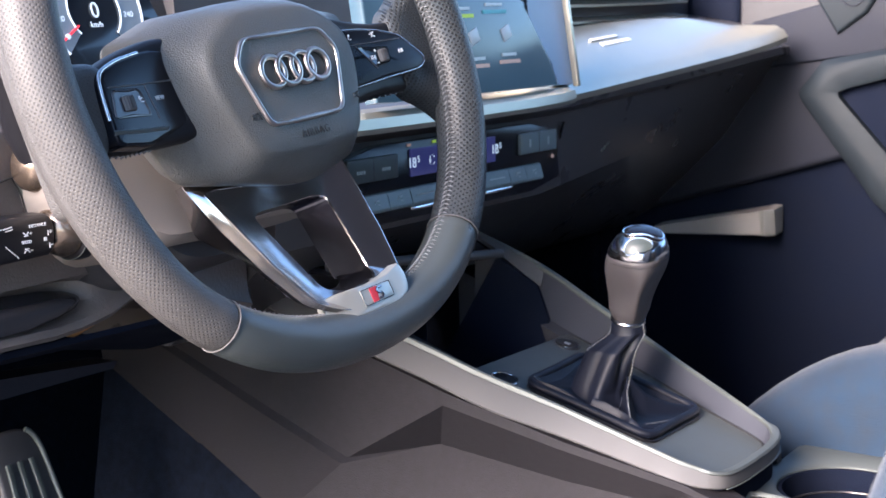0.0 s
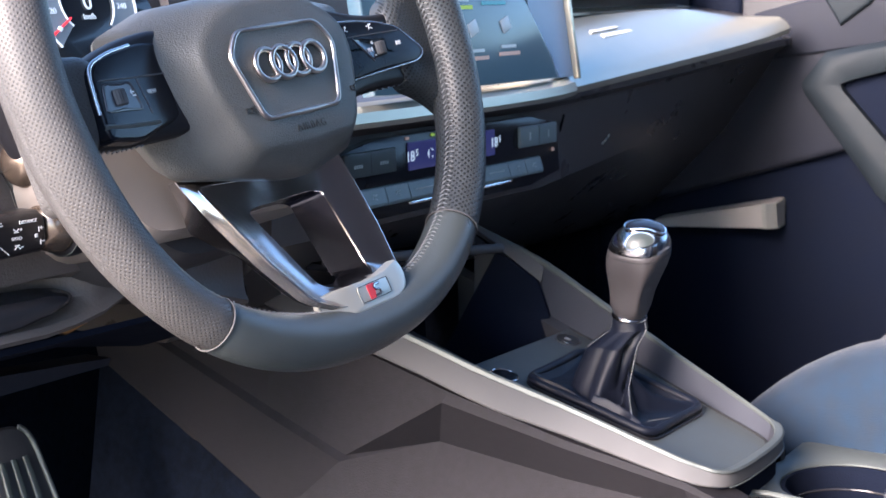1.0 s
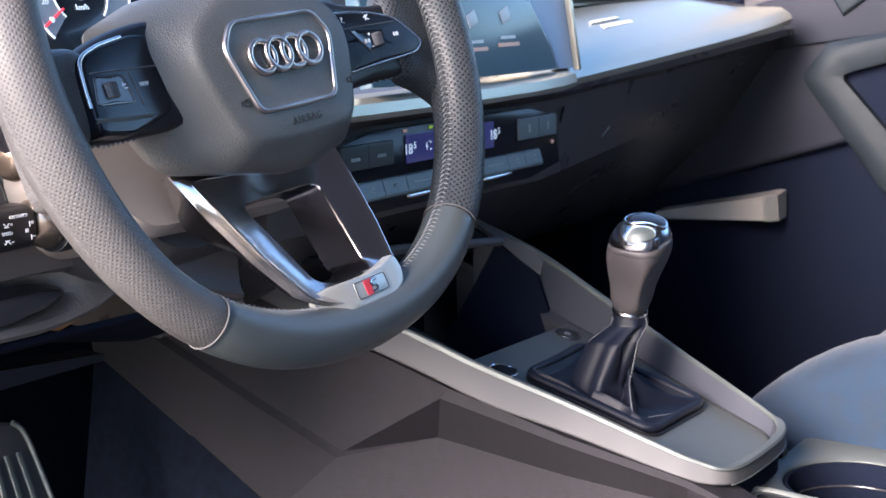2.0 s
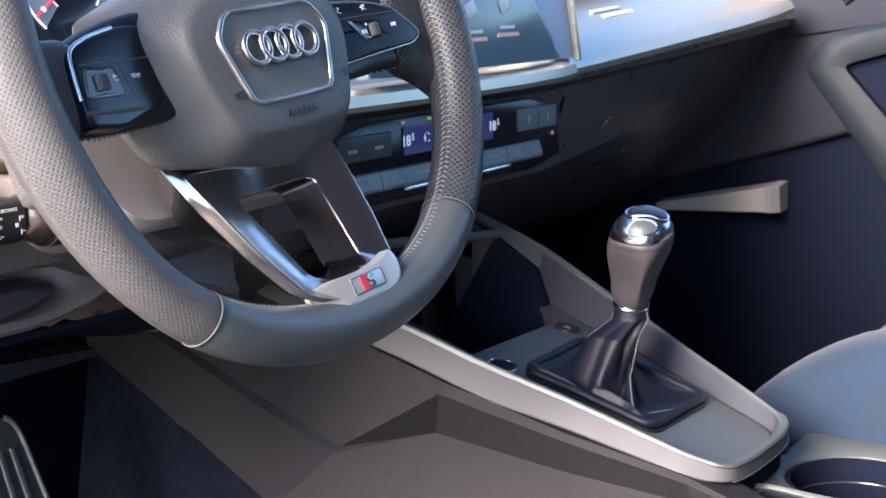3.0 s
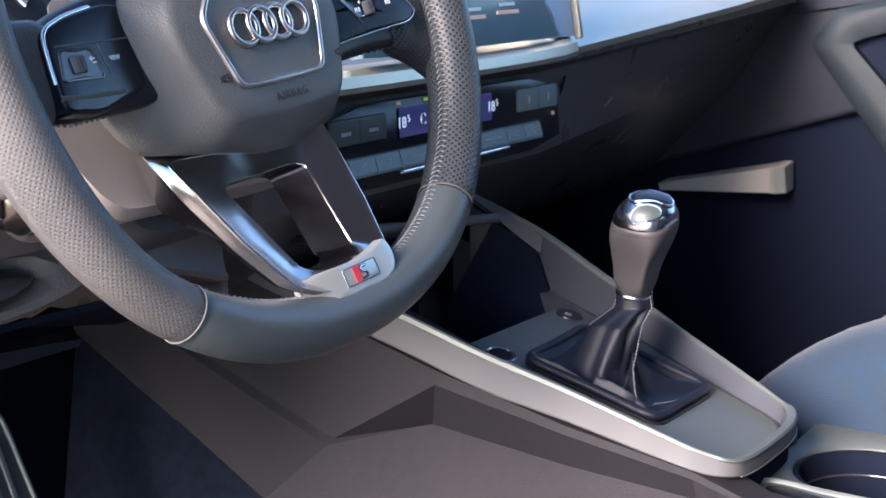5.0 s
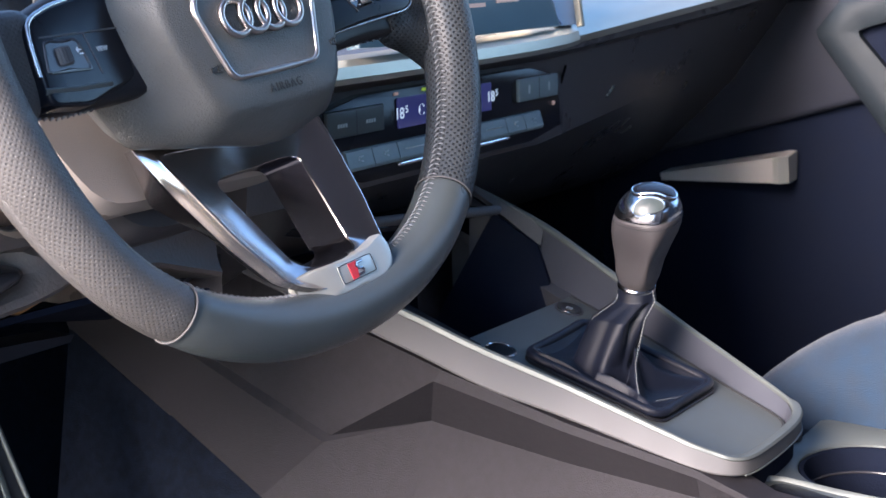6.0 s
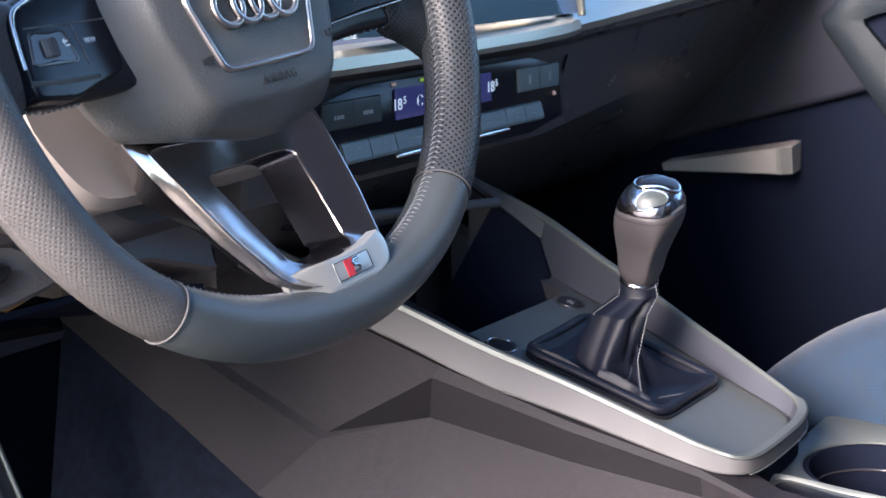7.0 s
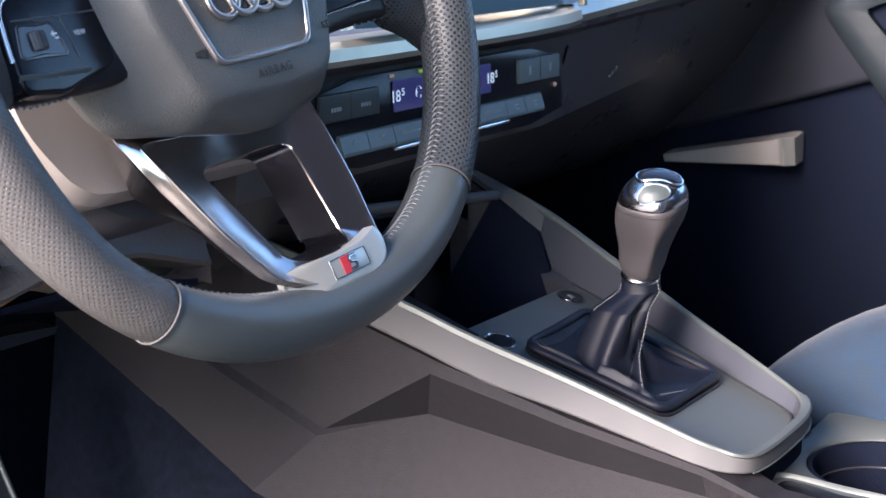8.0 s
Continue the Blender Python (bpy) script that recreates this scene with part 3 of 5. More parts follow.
    mixr = lambda a, b, e, dn=0.0: [p.lerp(q, e) + Vector((0, 0, dn)) for p, q in zip(a, b)]
    wall = leg_ring([(0.0705, -0.0600, -0.0435), (0.066, -0.071, -0.046), (0.053, -0.089, -0.058), (0.0535, -0.098, -0.046), (0.0520, -0.1110, -0.0285), (0.0385, -0.152, -0.006)], (-0.060, -0.055), (-0.160, -0.004), 0, 4)
    outer = leg_ring([(0.0724, -0.0600, -0.0360), (0.0640, -0.090, -0.0274), (0.0559, -0.120, -0.0140), (0.0456, -0.146, -0.0012), (0.0398, -0.1555, 0.0080)], (-0.064, -0.040), (-0.1640, 0.0090), 0, 4)
    ridge = leg_ring([(0.0650, -0.0655, -0.0300), (0.0598, -0.090, -0.0190), (0.0528, -0.120, -0.0067), (0.0427, -0.146, 0.0048), (0.0370, -0.1545, 0.0108)], (-0.0700, -0.0375), (-0.1625, 0.0120), 1, 3)
    edge_in = leg_ring([(0.0352, -0.0868, -0.0270), (0.0345, -0.0890, -0.0260), (0.0290, -0.115, -0.0145), (0.0240, -0.139, -0.0038), (0.0222, -0.1465, 0.0035)], (-0.0870, -0.0345), (-0.1466, 0.0098), 3, 4)
    deep = [Vector((SP_C + (p.x - SP_C) * 0.97, p.y + (0.0022 if p.y < -0.14 else -0.0010), p.z - 0.024)) for p in edge_in]
    rings = [mixr(wall, wall, 0), mixr(wall, outer, 0.90), mixr(wall, outer, 0.97, 0.0002), mixr(outer, ridge, 0.03, 0.0002)]
    rings += [mixr(outer, ridge, e, 0.0003 * math.sin(math.pi * e)) for e in (0.12, 0.35, 0.6, 0.85)]
    rings += [mixr(outer, ridge, 0.93, 0.0001), mixr(outer, ridge, 0.97, 0.0003), mixr(ridge, edge_in, 0.025, 0.0003), mixr(ridge, edge_in, 0.05, -0.0001)]
    rings += [mixr(ridge, edge_in, e, -0.0009 * math.sin(math.pi * e)) for e in (0.15, 0.35, 0.55, 0.75, 0.88)]
    rings += [mixr(ridge, edge_in, 0.95, 0.0001), mixr(ridge, edge_in, 0.985, 0.0002), mixr(edge_in, deep, 0.03)]
    v, f = loft(rings, caps=False)
    sp = link("lower_spoke", v, f, SPOKE, w, "satin chrome lower spoke with open centre", 35)
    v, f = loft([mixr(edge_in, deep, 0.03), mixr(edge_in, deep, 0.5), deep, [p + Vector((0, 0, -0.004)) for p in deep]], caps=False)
    link("spoke_liner", v, f, LINER, sp, "inner wall of the opening, coloured darker for shade", 50)
    foot = [(-0.0355, -0.1480), (-0.0285, -0.1462), (0.0, -0.1472), (0.0280, -0.1455), (0.0320, -0.1425), (0.0365, -0.1420), (0.0400, -0.1500), (0.0375, -0.1600), (0.0260, -0.1645), (0.0, -0.1650), (-0.0240, -0.1630), (-0.0360, -0.1560)]
    foot = rounded([(a + 0.0005, b) for a, b in foot], 0.0045, 96)
    rings = [[(p.x, p.y, 0.004) for p in foot]]
    for d, h in ((0.0, 0.0100), (0.0002, 0.0110), (0.0007, 0.0117), (0.0014, 0.0120), (0.0030, 0.0121), (0.008, 0.0121)):
        rings.append([(p.x, p.y, h + 0.10 * (-0.152 - p.y) + 0.0006 - 0.55 * max(0.0, -0.0165 - p.x)) for p in shrink(foot, d)])
    v, f = loft(rings)
    link("spoke_foot", v, f, SILVER, sp, "satin silver foot that carries the badge", 50)
    tiltm = pose(0.0065, -0.1546, 0.0127, -5.7)
    bd = box("badge", 0.0292, 0.0100, 0.0010, SILVER, sp, tiltm, 0.0003, "small silver badge with red bar")
    edge = rounded([(-0.0145, -0.0048), (0.0145, -0.0048), (0.0145, 0.0048), (-0.0145, 0.0048)], 0.001, 40)
    sweep("badge_frame", [tiltm @ Vector((p.x, p.y, 0.0006)) for p in edge], 0.00022, DEBOSS, bd, closed=True, sides=5)
    v, f = loft([[tiltm @ Vector((x, y, z)) for x, y in ((-0.0062, -0.0044), (-0.0010, -0.0044), (0.0010, 0.0044), (-0.0062, 0.0044))] for z in (0.0003, 0.0008)])
    link("badge_mark", v, f, RED, bd, "red bar")
    # dark letter-like bars with a bright core
    for mt, r, up in ((BADGE_INK, 0.00080, 0.0007), (BRIGHT, 0.00028, 0.0014)):
        pts = [(0.0050, 0.0032), (0.0006, 0.0032), (-0.0006, 0.0018), (0.0006, 0.0002), (0.0036, -0.0002), (0.0046, -0.0018), (0.0034, -0.0032), (-0.0010, -0.0032)]
        sweep("badge_mark", [tiltm @ Vector((x, y, up)) for x, y in pts], r, mt, bd, sides=6)


# ---- dash ----
def dash():
    d = thing("dashboard", "dark two-tone dashboard with aluminium decor and satin strip", "dashboard")
    # main body: profiles at stations across the car
    def prof(top, lip_y, lip_z, mid_y, mid_z, low_y, low_z):
        return [(0.62, top), (0.25, top + 0.012), (0.215, top), (0.21, lip_z + 0.040), (lip_y + 0.070, lip_z + 0.026), (lip_y + 0.020, lip_z + 0.004), (lip_y + 0.004, lip_z - 0.002), (lip_y + 0.004, lip_z - 0.010), (lip_y + 0.022, lip_z - 0.018), (mid_y, mid_z), (low_y, low_z), (low_y + 0.05, low_z - 0.03), (0.62, low_z - 0.03)]
    st = [(-0.205, prof(0.70, 0.098, 0.600, 0.128, 0.51, 0.19, 0.46)), (0.17, prof(0.70, 0.098, 0.600, 0.128, 0.51, 0.20, 0.455)), (0.40, prof(0.73, 0.088, 0.613, 0.135, 0.53, 0.23, 0.44)), (0.61, prof(0.74, 0.060, 0.633, 0.15, 0.522, 0.24, 0.436)), (0.66, prof(0.74, 0.060, 0.633, 0.15, 0.522, 0.24, 0.436))]
    profile_run("dash_body", st, DEEP, d)
    # aluminium decor over the passenger side
    rows = []
    for k in range(13):
        e = k / 12
        x = 0.165 + 0.424 * e
        ly = 0.098 - 0.044 * e ** 1.6
        lz = 0.602 + 0.036 * e ** 1.15 + 0.006 * e ** 8
        up = 1 - 0.50 * e * e - 0.45 * e ** 9
        rows.append([(x, ly - 0.006, lz - 0.006), (x, ly - 0.008, lz), (x, ly - 0.003, lz + 0.007), (x, ly + 0.006, lz + 0.0125), (x, ly + 0.040, lz + 0.0125 + 0.022 * up), (x, ly + 0.078, lz + 0.0125 + 0.040 * up), (x, ly + 0.080, lz + 0.030 * up), (x, ly + 0.01, lz - 0.006)])
    v, f = loft(rows)
    link("decor_panel", v, f, DECOR, d, "brushed aluminium decor panel", 30)
    box("decor_plate", 0.055, 0.0055, 0.0016, INK, d, pose(0.327, 0.1280, 0.6462, 28, -4, -4), 0.0004)
    box("decor_plate", 0.050, 0.0035, 0.0016, INK, d, pose(0.316, 0.1365, 0.6505, 28, -4, -4), 0.0004)
    # vent above the decor
    box("vent_box", 0.46, 0.03, 0.090, HARD, d, pose(0.415, 0.208, 0.695), 0.004)
    for k in range(3):
        v, f = loft([[(x, 0.165 + 0.01 * e, 0.664 + 0.017 * k + 0.004 * e), (x, 0.163 + 0.01 * e, 0.6665 + 0.017 * k + 0.004 * e), (x, 0.195 + 0.01 * e, 0.672 + 0.017 * k + 0.004 * e), (x, 0.195 + 0.01 * e, 0.668 + 0.017 * k + 0.004 * e)] for x, e in ((0.19, 0), (0.40, 0.3), (0.60, 1))])
        link("vent_slat", v, f, (DECOR, DECOR, PLATE)[k], d, "", 30)
    box("dash_end", 0.03, 0.33, 0.13, NAVY, d, pose(0.676, 0.30, 0.640), 0.01)
    # satin ledge under the display
    v, f = loft([[(x, y, z - 0.008), (x, y - 0.0015, z - 0.004), (x, y, z + 0.0035), (x, y + 0.006, z + 0.0075), (x, y + 0.024, z + 0.009), (x, y + 0.024, z - 0.009)] for x, y, z in ((-0.20, 0.092, 0.599), (-0.1, 0.088, 0.599), (0.0, 0.085, 0.5995), (0.09, 0.084, 0.6005), (0.14, 0.085, 0.602), (0.172, 0.0895, 0.6035))])
    link("satin_ledge", v, f, DECOR, d, "satin silver ledge under the display", 25)
    # driver side lower dash
    def knee(dy, low, deep):
        """Profile of the knee panel: deep is the depth of the lever pocket, low the height of its bottom edge."""
        return [(0.50, 0.64), (0.165 + dy, 0.64), (0.142 + dy, 0.615), (0.136 + dy, 0.526), (0.137 + dy, 0.5225), (0.139 + deep + dy, 0.517), (0.139 + deep + dy, low + 0.015), (0.137 + dy, low + 0.007), (0.1345 + dy, low + 0.003), (0.137 + dy, low), (0.170, low - 0.004), (0.5, low - 0.03)]
    profile_run("knee_panel", [(-0.62, knee(-0.005, 0.488, 0.022)), (-0.44, knee(-0.001, 0.487, 0.022)), (-0.40, knee(0.0, 0.486, 0.022)), (-0.380, knee(0.0, 0.4875, 0.020)), (-0.370, knee(0.0, 0.489, 0.012)), (-0.362, knee(0.001, 0.490, 0.002)), (-0.354, knee(0.001, 0.4915, 0.0)), (-0.332, knee(0.003, 0.4985, 0.0)), (-0.27, knee(0.008, 0.489, 0.0)), (-0.21, knee(0.012, 0.470, 0.0))], KNEE, d, "brown-grey knee panel")
    # extra panel turned towards the sun to give the sunlit tan area
    v, f = loft([[(-0.206, 0.152, z0), (-0.165, 0.31, z1), (-0.160, 0.31, z1), (-0.200, 0.158, z0)] for z0, z1 in ((0.457, 0.452), (0.470, 0.460), (0.482, 0.470))])
    link("sun_facing_panel", v, f, KNEE, d, "brown-grey panel added to catch the sun", 30)
    sweep("panel_joint", [(-0.60, 0.1335, 0.578), (-0.438, 0.1365, 0.5850), (-0.4225, 0.1370, 0.5885), (-0.4165, 0.1370, 0.5770), (-0.4125, 0.1370, 0.5620)], 0.0008, DEBOSS, d, sides=6)
    sweep("panel_edge", [(-0.4212, 0.1362, 0.5878), (-0.4155, 0.1362, 0.5765), (-0.4118, 0.1362, 0.5630)], 0.0005, PLATE, d, sides=6)
    # underside, its shade put into a near-black colour, and the lip of the lower cover
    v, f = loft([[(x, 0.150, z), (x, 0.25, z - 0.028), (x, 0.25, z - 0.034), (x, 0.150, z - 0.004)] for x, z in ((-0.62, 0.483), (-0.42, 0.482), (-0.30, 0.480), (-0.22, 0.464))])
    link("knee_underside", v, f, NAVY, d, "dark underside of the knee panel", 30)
    v, f = loft([[(x, 0.236, z + h), (x, 0.240, z), (x, 0.262, z - 0.002), (x, 0.262, z + h)] for x, z, h in ((-0.60, 0.424, 0.016), (-0.365, 0.4259, 0.0150), (-0.300, 0.4258, 0.0095), (-0.262, 0.4255, 0.006))])
    link("lower_lip", v, f, SOFT, d, "brown-grey lip of the lower cover", 30)
    # small amber-coloured wedge below the panel's bottom edge
    v, f = loft([[(x, 0.150, 0.4855), (x, 0.152, 0.4855 - h), (x, 0.158, 0.4850 - h), (x, 0.158, 0.4855)] for x, h in ((-0.379, 0.0006), (-0.372, 0.0050), (-0.356, 0.0008))])
    link("amber_wedge", v, f, AMBER_WEDGE, d, "small amber wedge under the panel", 20)
    # glove box joint
    sweep("dash_joint", [(0.20, 0.118, 0.575), (0.215, 0.150, 0.50), (0.22, 0.19, 0.465)], 0.0012, GLOSS, d, sides=6)
    for k in range(3):
        turned("sensor_lens", [(0.0, 0.0), (0.0025, 0.0), (0.002, 0.0015), (0.0, 0.002)], PLATE, d, pose(0.279 + 0.006 * k, 0.1195, 0.541 + 0.003 * k, 110), 12)
    # shelf lip above the phone tray
    sweep("shelf_lip", [(-0.14, 0.132, 0.490), (-0.05, 0.122, 0.482), (0.06, 0.118, 0.470), (0.086, 0.119, 0.467)], 0.004, SATIN, d, sides=10)
    box("shelf", 0.21, 0.10, 0.006, GLOSS, d, pose(-0.02, 0.172, 0.474, 0, 4.5, 0), 0.002)


def display():
    t = thing("touch_display", "lit blue-grey touch display with menu tiles", "touch screen", pose(0.0, 0.088, 0.613, 82, 0, 0))
    v, f = pillow(rounded([(-0.13, 0.0), (0.146, 0.0), (0.062, 0.125), (-0.13, 0.125)], 0.005, 64), -0.012, 0.0, 0.002)
    link("screen_glass", v, f, SCREEN, t)
    side = [[(0.148, 0.0, -0.004), (0.172, 0.0, -0.004), (0.172, 0.0, -0.03), (0.148, 0.0, -0.03)], [(0.064, 0.125, -0.004), (0.172, 0.125, -0.004), (0.172, 0.125, -0.03), (0.064, 0.125, -0.03)]]
    v, f = loft(side)
    link("side_cheek", v, f, CHEEK, t, "pale blue-grey cheek beside the screen")
    v, f = loft([[(0.103, 0.062, -0.0045), (0.108, 0.062, -0.0032), (0.109, 0.062, -0.012), (0.103, 0.062, -0.012)], [(0.060, 0.125, -0.002), (0.112, 0.125, -0.002), (0.112, 0.125, -0.02), (0.060, 0.125, -0.02)]])
    link("bezel_corner", v, f, GLOSS, t)
    box("edge_trim", 0.005, 0.13, 0.006, DECOR, t, pose(0.172, 0.062, 0.0), 0.001)
    for x, y, wd, mt in ((-0.062, 0.012, 0.05, LIT_GREEN), (0.0, 0.063, 0.03, LIT_GREEN), (0.048, 0.066, 0.036, LIT_TEAL), (0.012, 0.022, 0.034, LIT_AMBER), (0.062, 0.024, 0.032, LIT_AMBER)):
        box("tile_bar", wd, 0.003, 0.0008, mt, t, pose(x, y, 0.0006), 0)
        box("tile_print", wd * 0.7, 0.0025, 0.0008, FAINT, t, pose(x, y + 0.006, 0.0006), 0)
        box("tile_icon", 0.014, 0.011, 0.0008, FAINT, t, pose(x, y + 0.024, 0.0006, 0, 0, 20), 0.0003)


def climate():
    c = thing("climate_panel", "black climate panel with grey keys and violet readout", "climate controls", pose(0.016, 0.112, 0.55, 90, 0, 0))
    v, f = pillow(rounded([(-0.165, -0.032), (0.165, -0.032), (0.158, 0.029), (-0.165, 0.029)], 0.006, 48), -0.012, 0.0, 0.0008)
    link("panel", v, f, GLOSS, c)
    box("readout", 0.125, 0.022, 0.002, CLIMATE, c, pose(-0.012, 0.012, 0.001), 0.0005)
    for x in (-0.0735, 0.0490):
        text("readout_figures", "18", 0.0115, LIT, c, pose(x, 0.0115, 0.0022))
        text("readout_figures", "5", 0.0075, LIT, c, pose(x + 0.0088, 0.0140, 0.0022))
    turned("readout_mark", [(0.0, 0.0), (0.0042, 0.0), (0.0040, 0.0006), (0.0, 0.0007)], LIT, c, pose(-0.0455, 0.012, 0.0018), 20)
    for k in range(3):
        turned("readout_mark", [(0.0, 0.0), (0.0022, 0.0), (0.0, 0.0005)], CLIMATE, c, pose(-0.0455 + 0.0022 * math.cos(2.1 * k), 0.012 + 0.0022 * math.sin(2.1 * k), 0.0026), 12)
    # two wide key bars beside the readout, each split by a fine joint
    for x, mt in ((-0.125, KEY_DARK), (0.123, KEY)):
        k = box("key", 0.064, 0.0185, 0.004, mt, c, pose(x, 0.012, 0.001), 0.0012)
        box("key_joint", 0.0006, 0.0175, 0.0004, HARD, k, pose(x, 0.012, 0.0030), 0)
        for o in (-0.016, 0.016):
            if x < 0:
                for j in range(4):
                    box("key_print", 0.0018, 0.0026, 0.0004, DULL_INK, k, pose(x + o - 0.0042 + 0.0028 * j, 0.011, 0.0031), 0)
            else:
                box("key_print", 0.0026, 0.0070, 0.0004, DULL_INK, k, pose(x + o, 0.012, 0.0031), 0.0001)
    # lower row of rocker keys that lean back
    run = -0.139
    for i, wd in enumerate((0.030, 0.030, 0.040, 0.034, 0.034, 0.040, 0.028, 0.028)):
        x = run + wd / 2
        run += wd
        v, f = loft([[(x - wd / 2 + 0.0004, y, z), (x + wd / 2 - 0.0004, y, z), (x + wd / 2 - 0.0004, y, -0.001), (x - wd / 2 + 0.0004, y, -0.001)] for y, z in ((-0.0072, 0.0012), (-0.0080, 0.0026), (-0.0190, 0.0058), (-0.0212, 0.0052), (-0.0220, 0.0030))])
        k = link("key", v, f, KEY, c, "", 30)
        if i in (2, 5):
            box("key_print", 0.024, 0.0010, 0.0004, DULL_INK, k, pose(x, -0.0136, 0.0044, 16), 0)
        else:
            for dx, dy, ln, rot in ((-0.002, 0.0, 0.0044, 80), (0.0016, 0.0012, 0.0034, 10), (0.0014, -0.0018, 0.0030, -20)):
                box("key_print", ln, 0.0008, 0.0004, DULL_INK, k, pose(x + dx, -0.0136 + dy, 0.0044 - 0.28 * dy, 16, 0, rot), 0)
    for x in (-0.059, 0.049):
        box("chrome_rocker", 0.044, 0.0030, 0.004, BRIGHT, c, pose(x, -0.0235, 0.0045), 0.0012)
    turned("key_lamp", [(0.0, 0.0), (0.0020, 0.0), (0.0016, 0.0012), (0.0, 0.0014)], LIT_AMBER, c, pose(0.1500, -0.0035, 0.0004), 14)
    # glowing patches in place of dim amber and green reflections on the panel
    for x in (-0.075, -0.04):
        box("reflection_patch", 0.0045, 0.0022, 0.001, LIT_AMBER if x < -0.05 else LIT_GREEN, c, pose(x, 0.0262, 0.0005), 0)


def cluster():
    m = Matrix.Translation((-0.277, 0.222, 0.683)) @ pose(0, 0, 0, 74, 0, 0)
    c = thing("instrument_cluster", "lit digital instrument cluster with speed dial", "instrument cluster", m)
    v, f = pillow(rounded([(-0.16, -0.06), (0.13, -0.06), (0.13, 0.06), (-0.16, 0.06)], 0.01, 48), -0.01, 0, 0.002)
    link("screen", v, f, GLASS_DARK, c)
    def arc(r, a0, a1, n=40):
        return [(0.0025 + r * math.cos(radians(a0 + (a1 - a0) * k / n)), 0.003 + r * math.sin(radians(a0 + (a1 - a0) * k / n)), 0.001) for k in range(n + 1)]
    v, f = [], []
    n = 40
    for k in range(n + 1):
        a = radians(-45 + 270 * k / n)
        for r in (0.0235, 0.043):
            v.append((0.0025 + r * math.cos(a), 0.003 + r * math.sin(a), 0.0006))
    for k in range(n):
        f.append((2 * k, 2 * k + 1, 2 * k + 3, 2 * k + 2))
    link("dial_band", v, f, DIALGREY, c)
    sweep("dial_arc", arc(0.0235, -45, 225), 0.0007, LIT, c, sides=6)
    sweep("dial_arc", arc(0.0435, -45, 225), 0.0009, LIT, c, sides=6)
    box("needle", 0.0230, 0.0014, 0.0012, LIT_RED, c, pose(-0.0249, -0.0143, 0.0014, 0, 0, 32.4), 0)
    turned("needle_dot", [(0.0, 0.0), (0.002, 0.0), (0.0018, 0.001), (0.0, 0.0012)], LIT, c, pose(-0.0268, -0.0155, 0.0012), 16)
    text("dial_figures", "0", 0.016, LIT, c, pose(0.0030, 0.0025, 0.001))
    text("dial_figures", "km/h", 0.0055, LIT, c, pose(0.0018, -0.0075, 0.001))
    text("dial_figures", "20", 0.0060, LIT, c, pose(-0.0285, -0.003, 0.001))
    text("dial_figures", "240", 0.0060, LIT, c, pose(0.0332, -0.0005, 0.001))
    h = thing("cluster_hood", "dark plastic hood round the instrument cluster", "dash trim")
    profile_run("hood", [(-0.46, [(0.30, 0.60), (0.16, 0.612), (0.16, 0.618), (0.30, 0.612)]), (-0.14, [(0.30, 0.60), (0.16, 0.612), (0.16, 0.618), (0.30, 0.612)])], HARD, h)


# ---- column and stalks ----
def column():
    c = thing("steering_column", "grey plastic steering column shroud", "steering column", WHEEL @ pose(0, 0, 0, 0, 0, -TURN))
    levels = [(-0.17, 0.94), (-0.12, 1.0), (-0.068, 1.02), (-0.062, 0.97)]
    v, f = loft([[(p.x * s, p.y * s, n) for p in rounded([(-0.06, 0.012), (0.06, 0.012), (0.097, -0.03), (0.095, -0.052), (0.070, -0.091), (-0.070, -0.091), (-0.095, -0.052), (-0.097, -0.03)], 0.018, 64)] for n, s in levels])
    link("upper_shroud", v, f, SHROUD, c, "grey upper shroud")
    levels = [(-0.19, 0.96), (-0.12, 1.0), (-0.092, 1.0), (-0.082, 0.9)]
    v, f = loft([[(p.x * s, -0.06 + (p.y + 0.06) * s, n) for p in rounded([(-0.060, -0.02), (0.060, -0.02), (0.060, -0.080), (0.035, -0.108), (-0.035, -0.108), (-0.060, -0.080)], 0.025, 64)] for n, s in levels])
    link("lower_shroud", v, f, HARD, c, "black lower shroud")


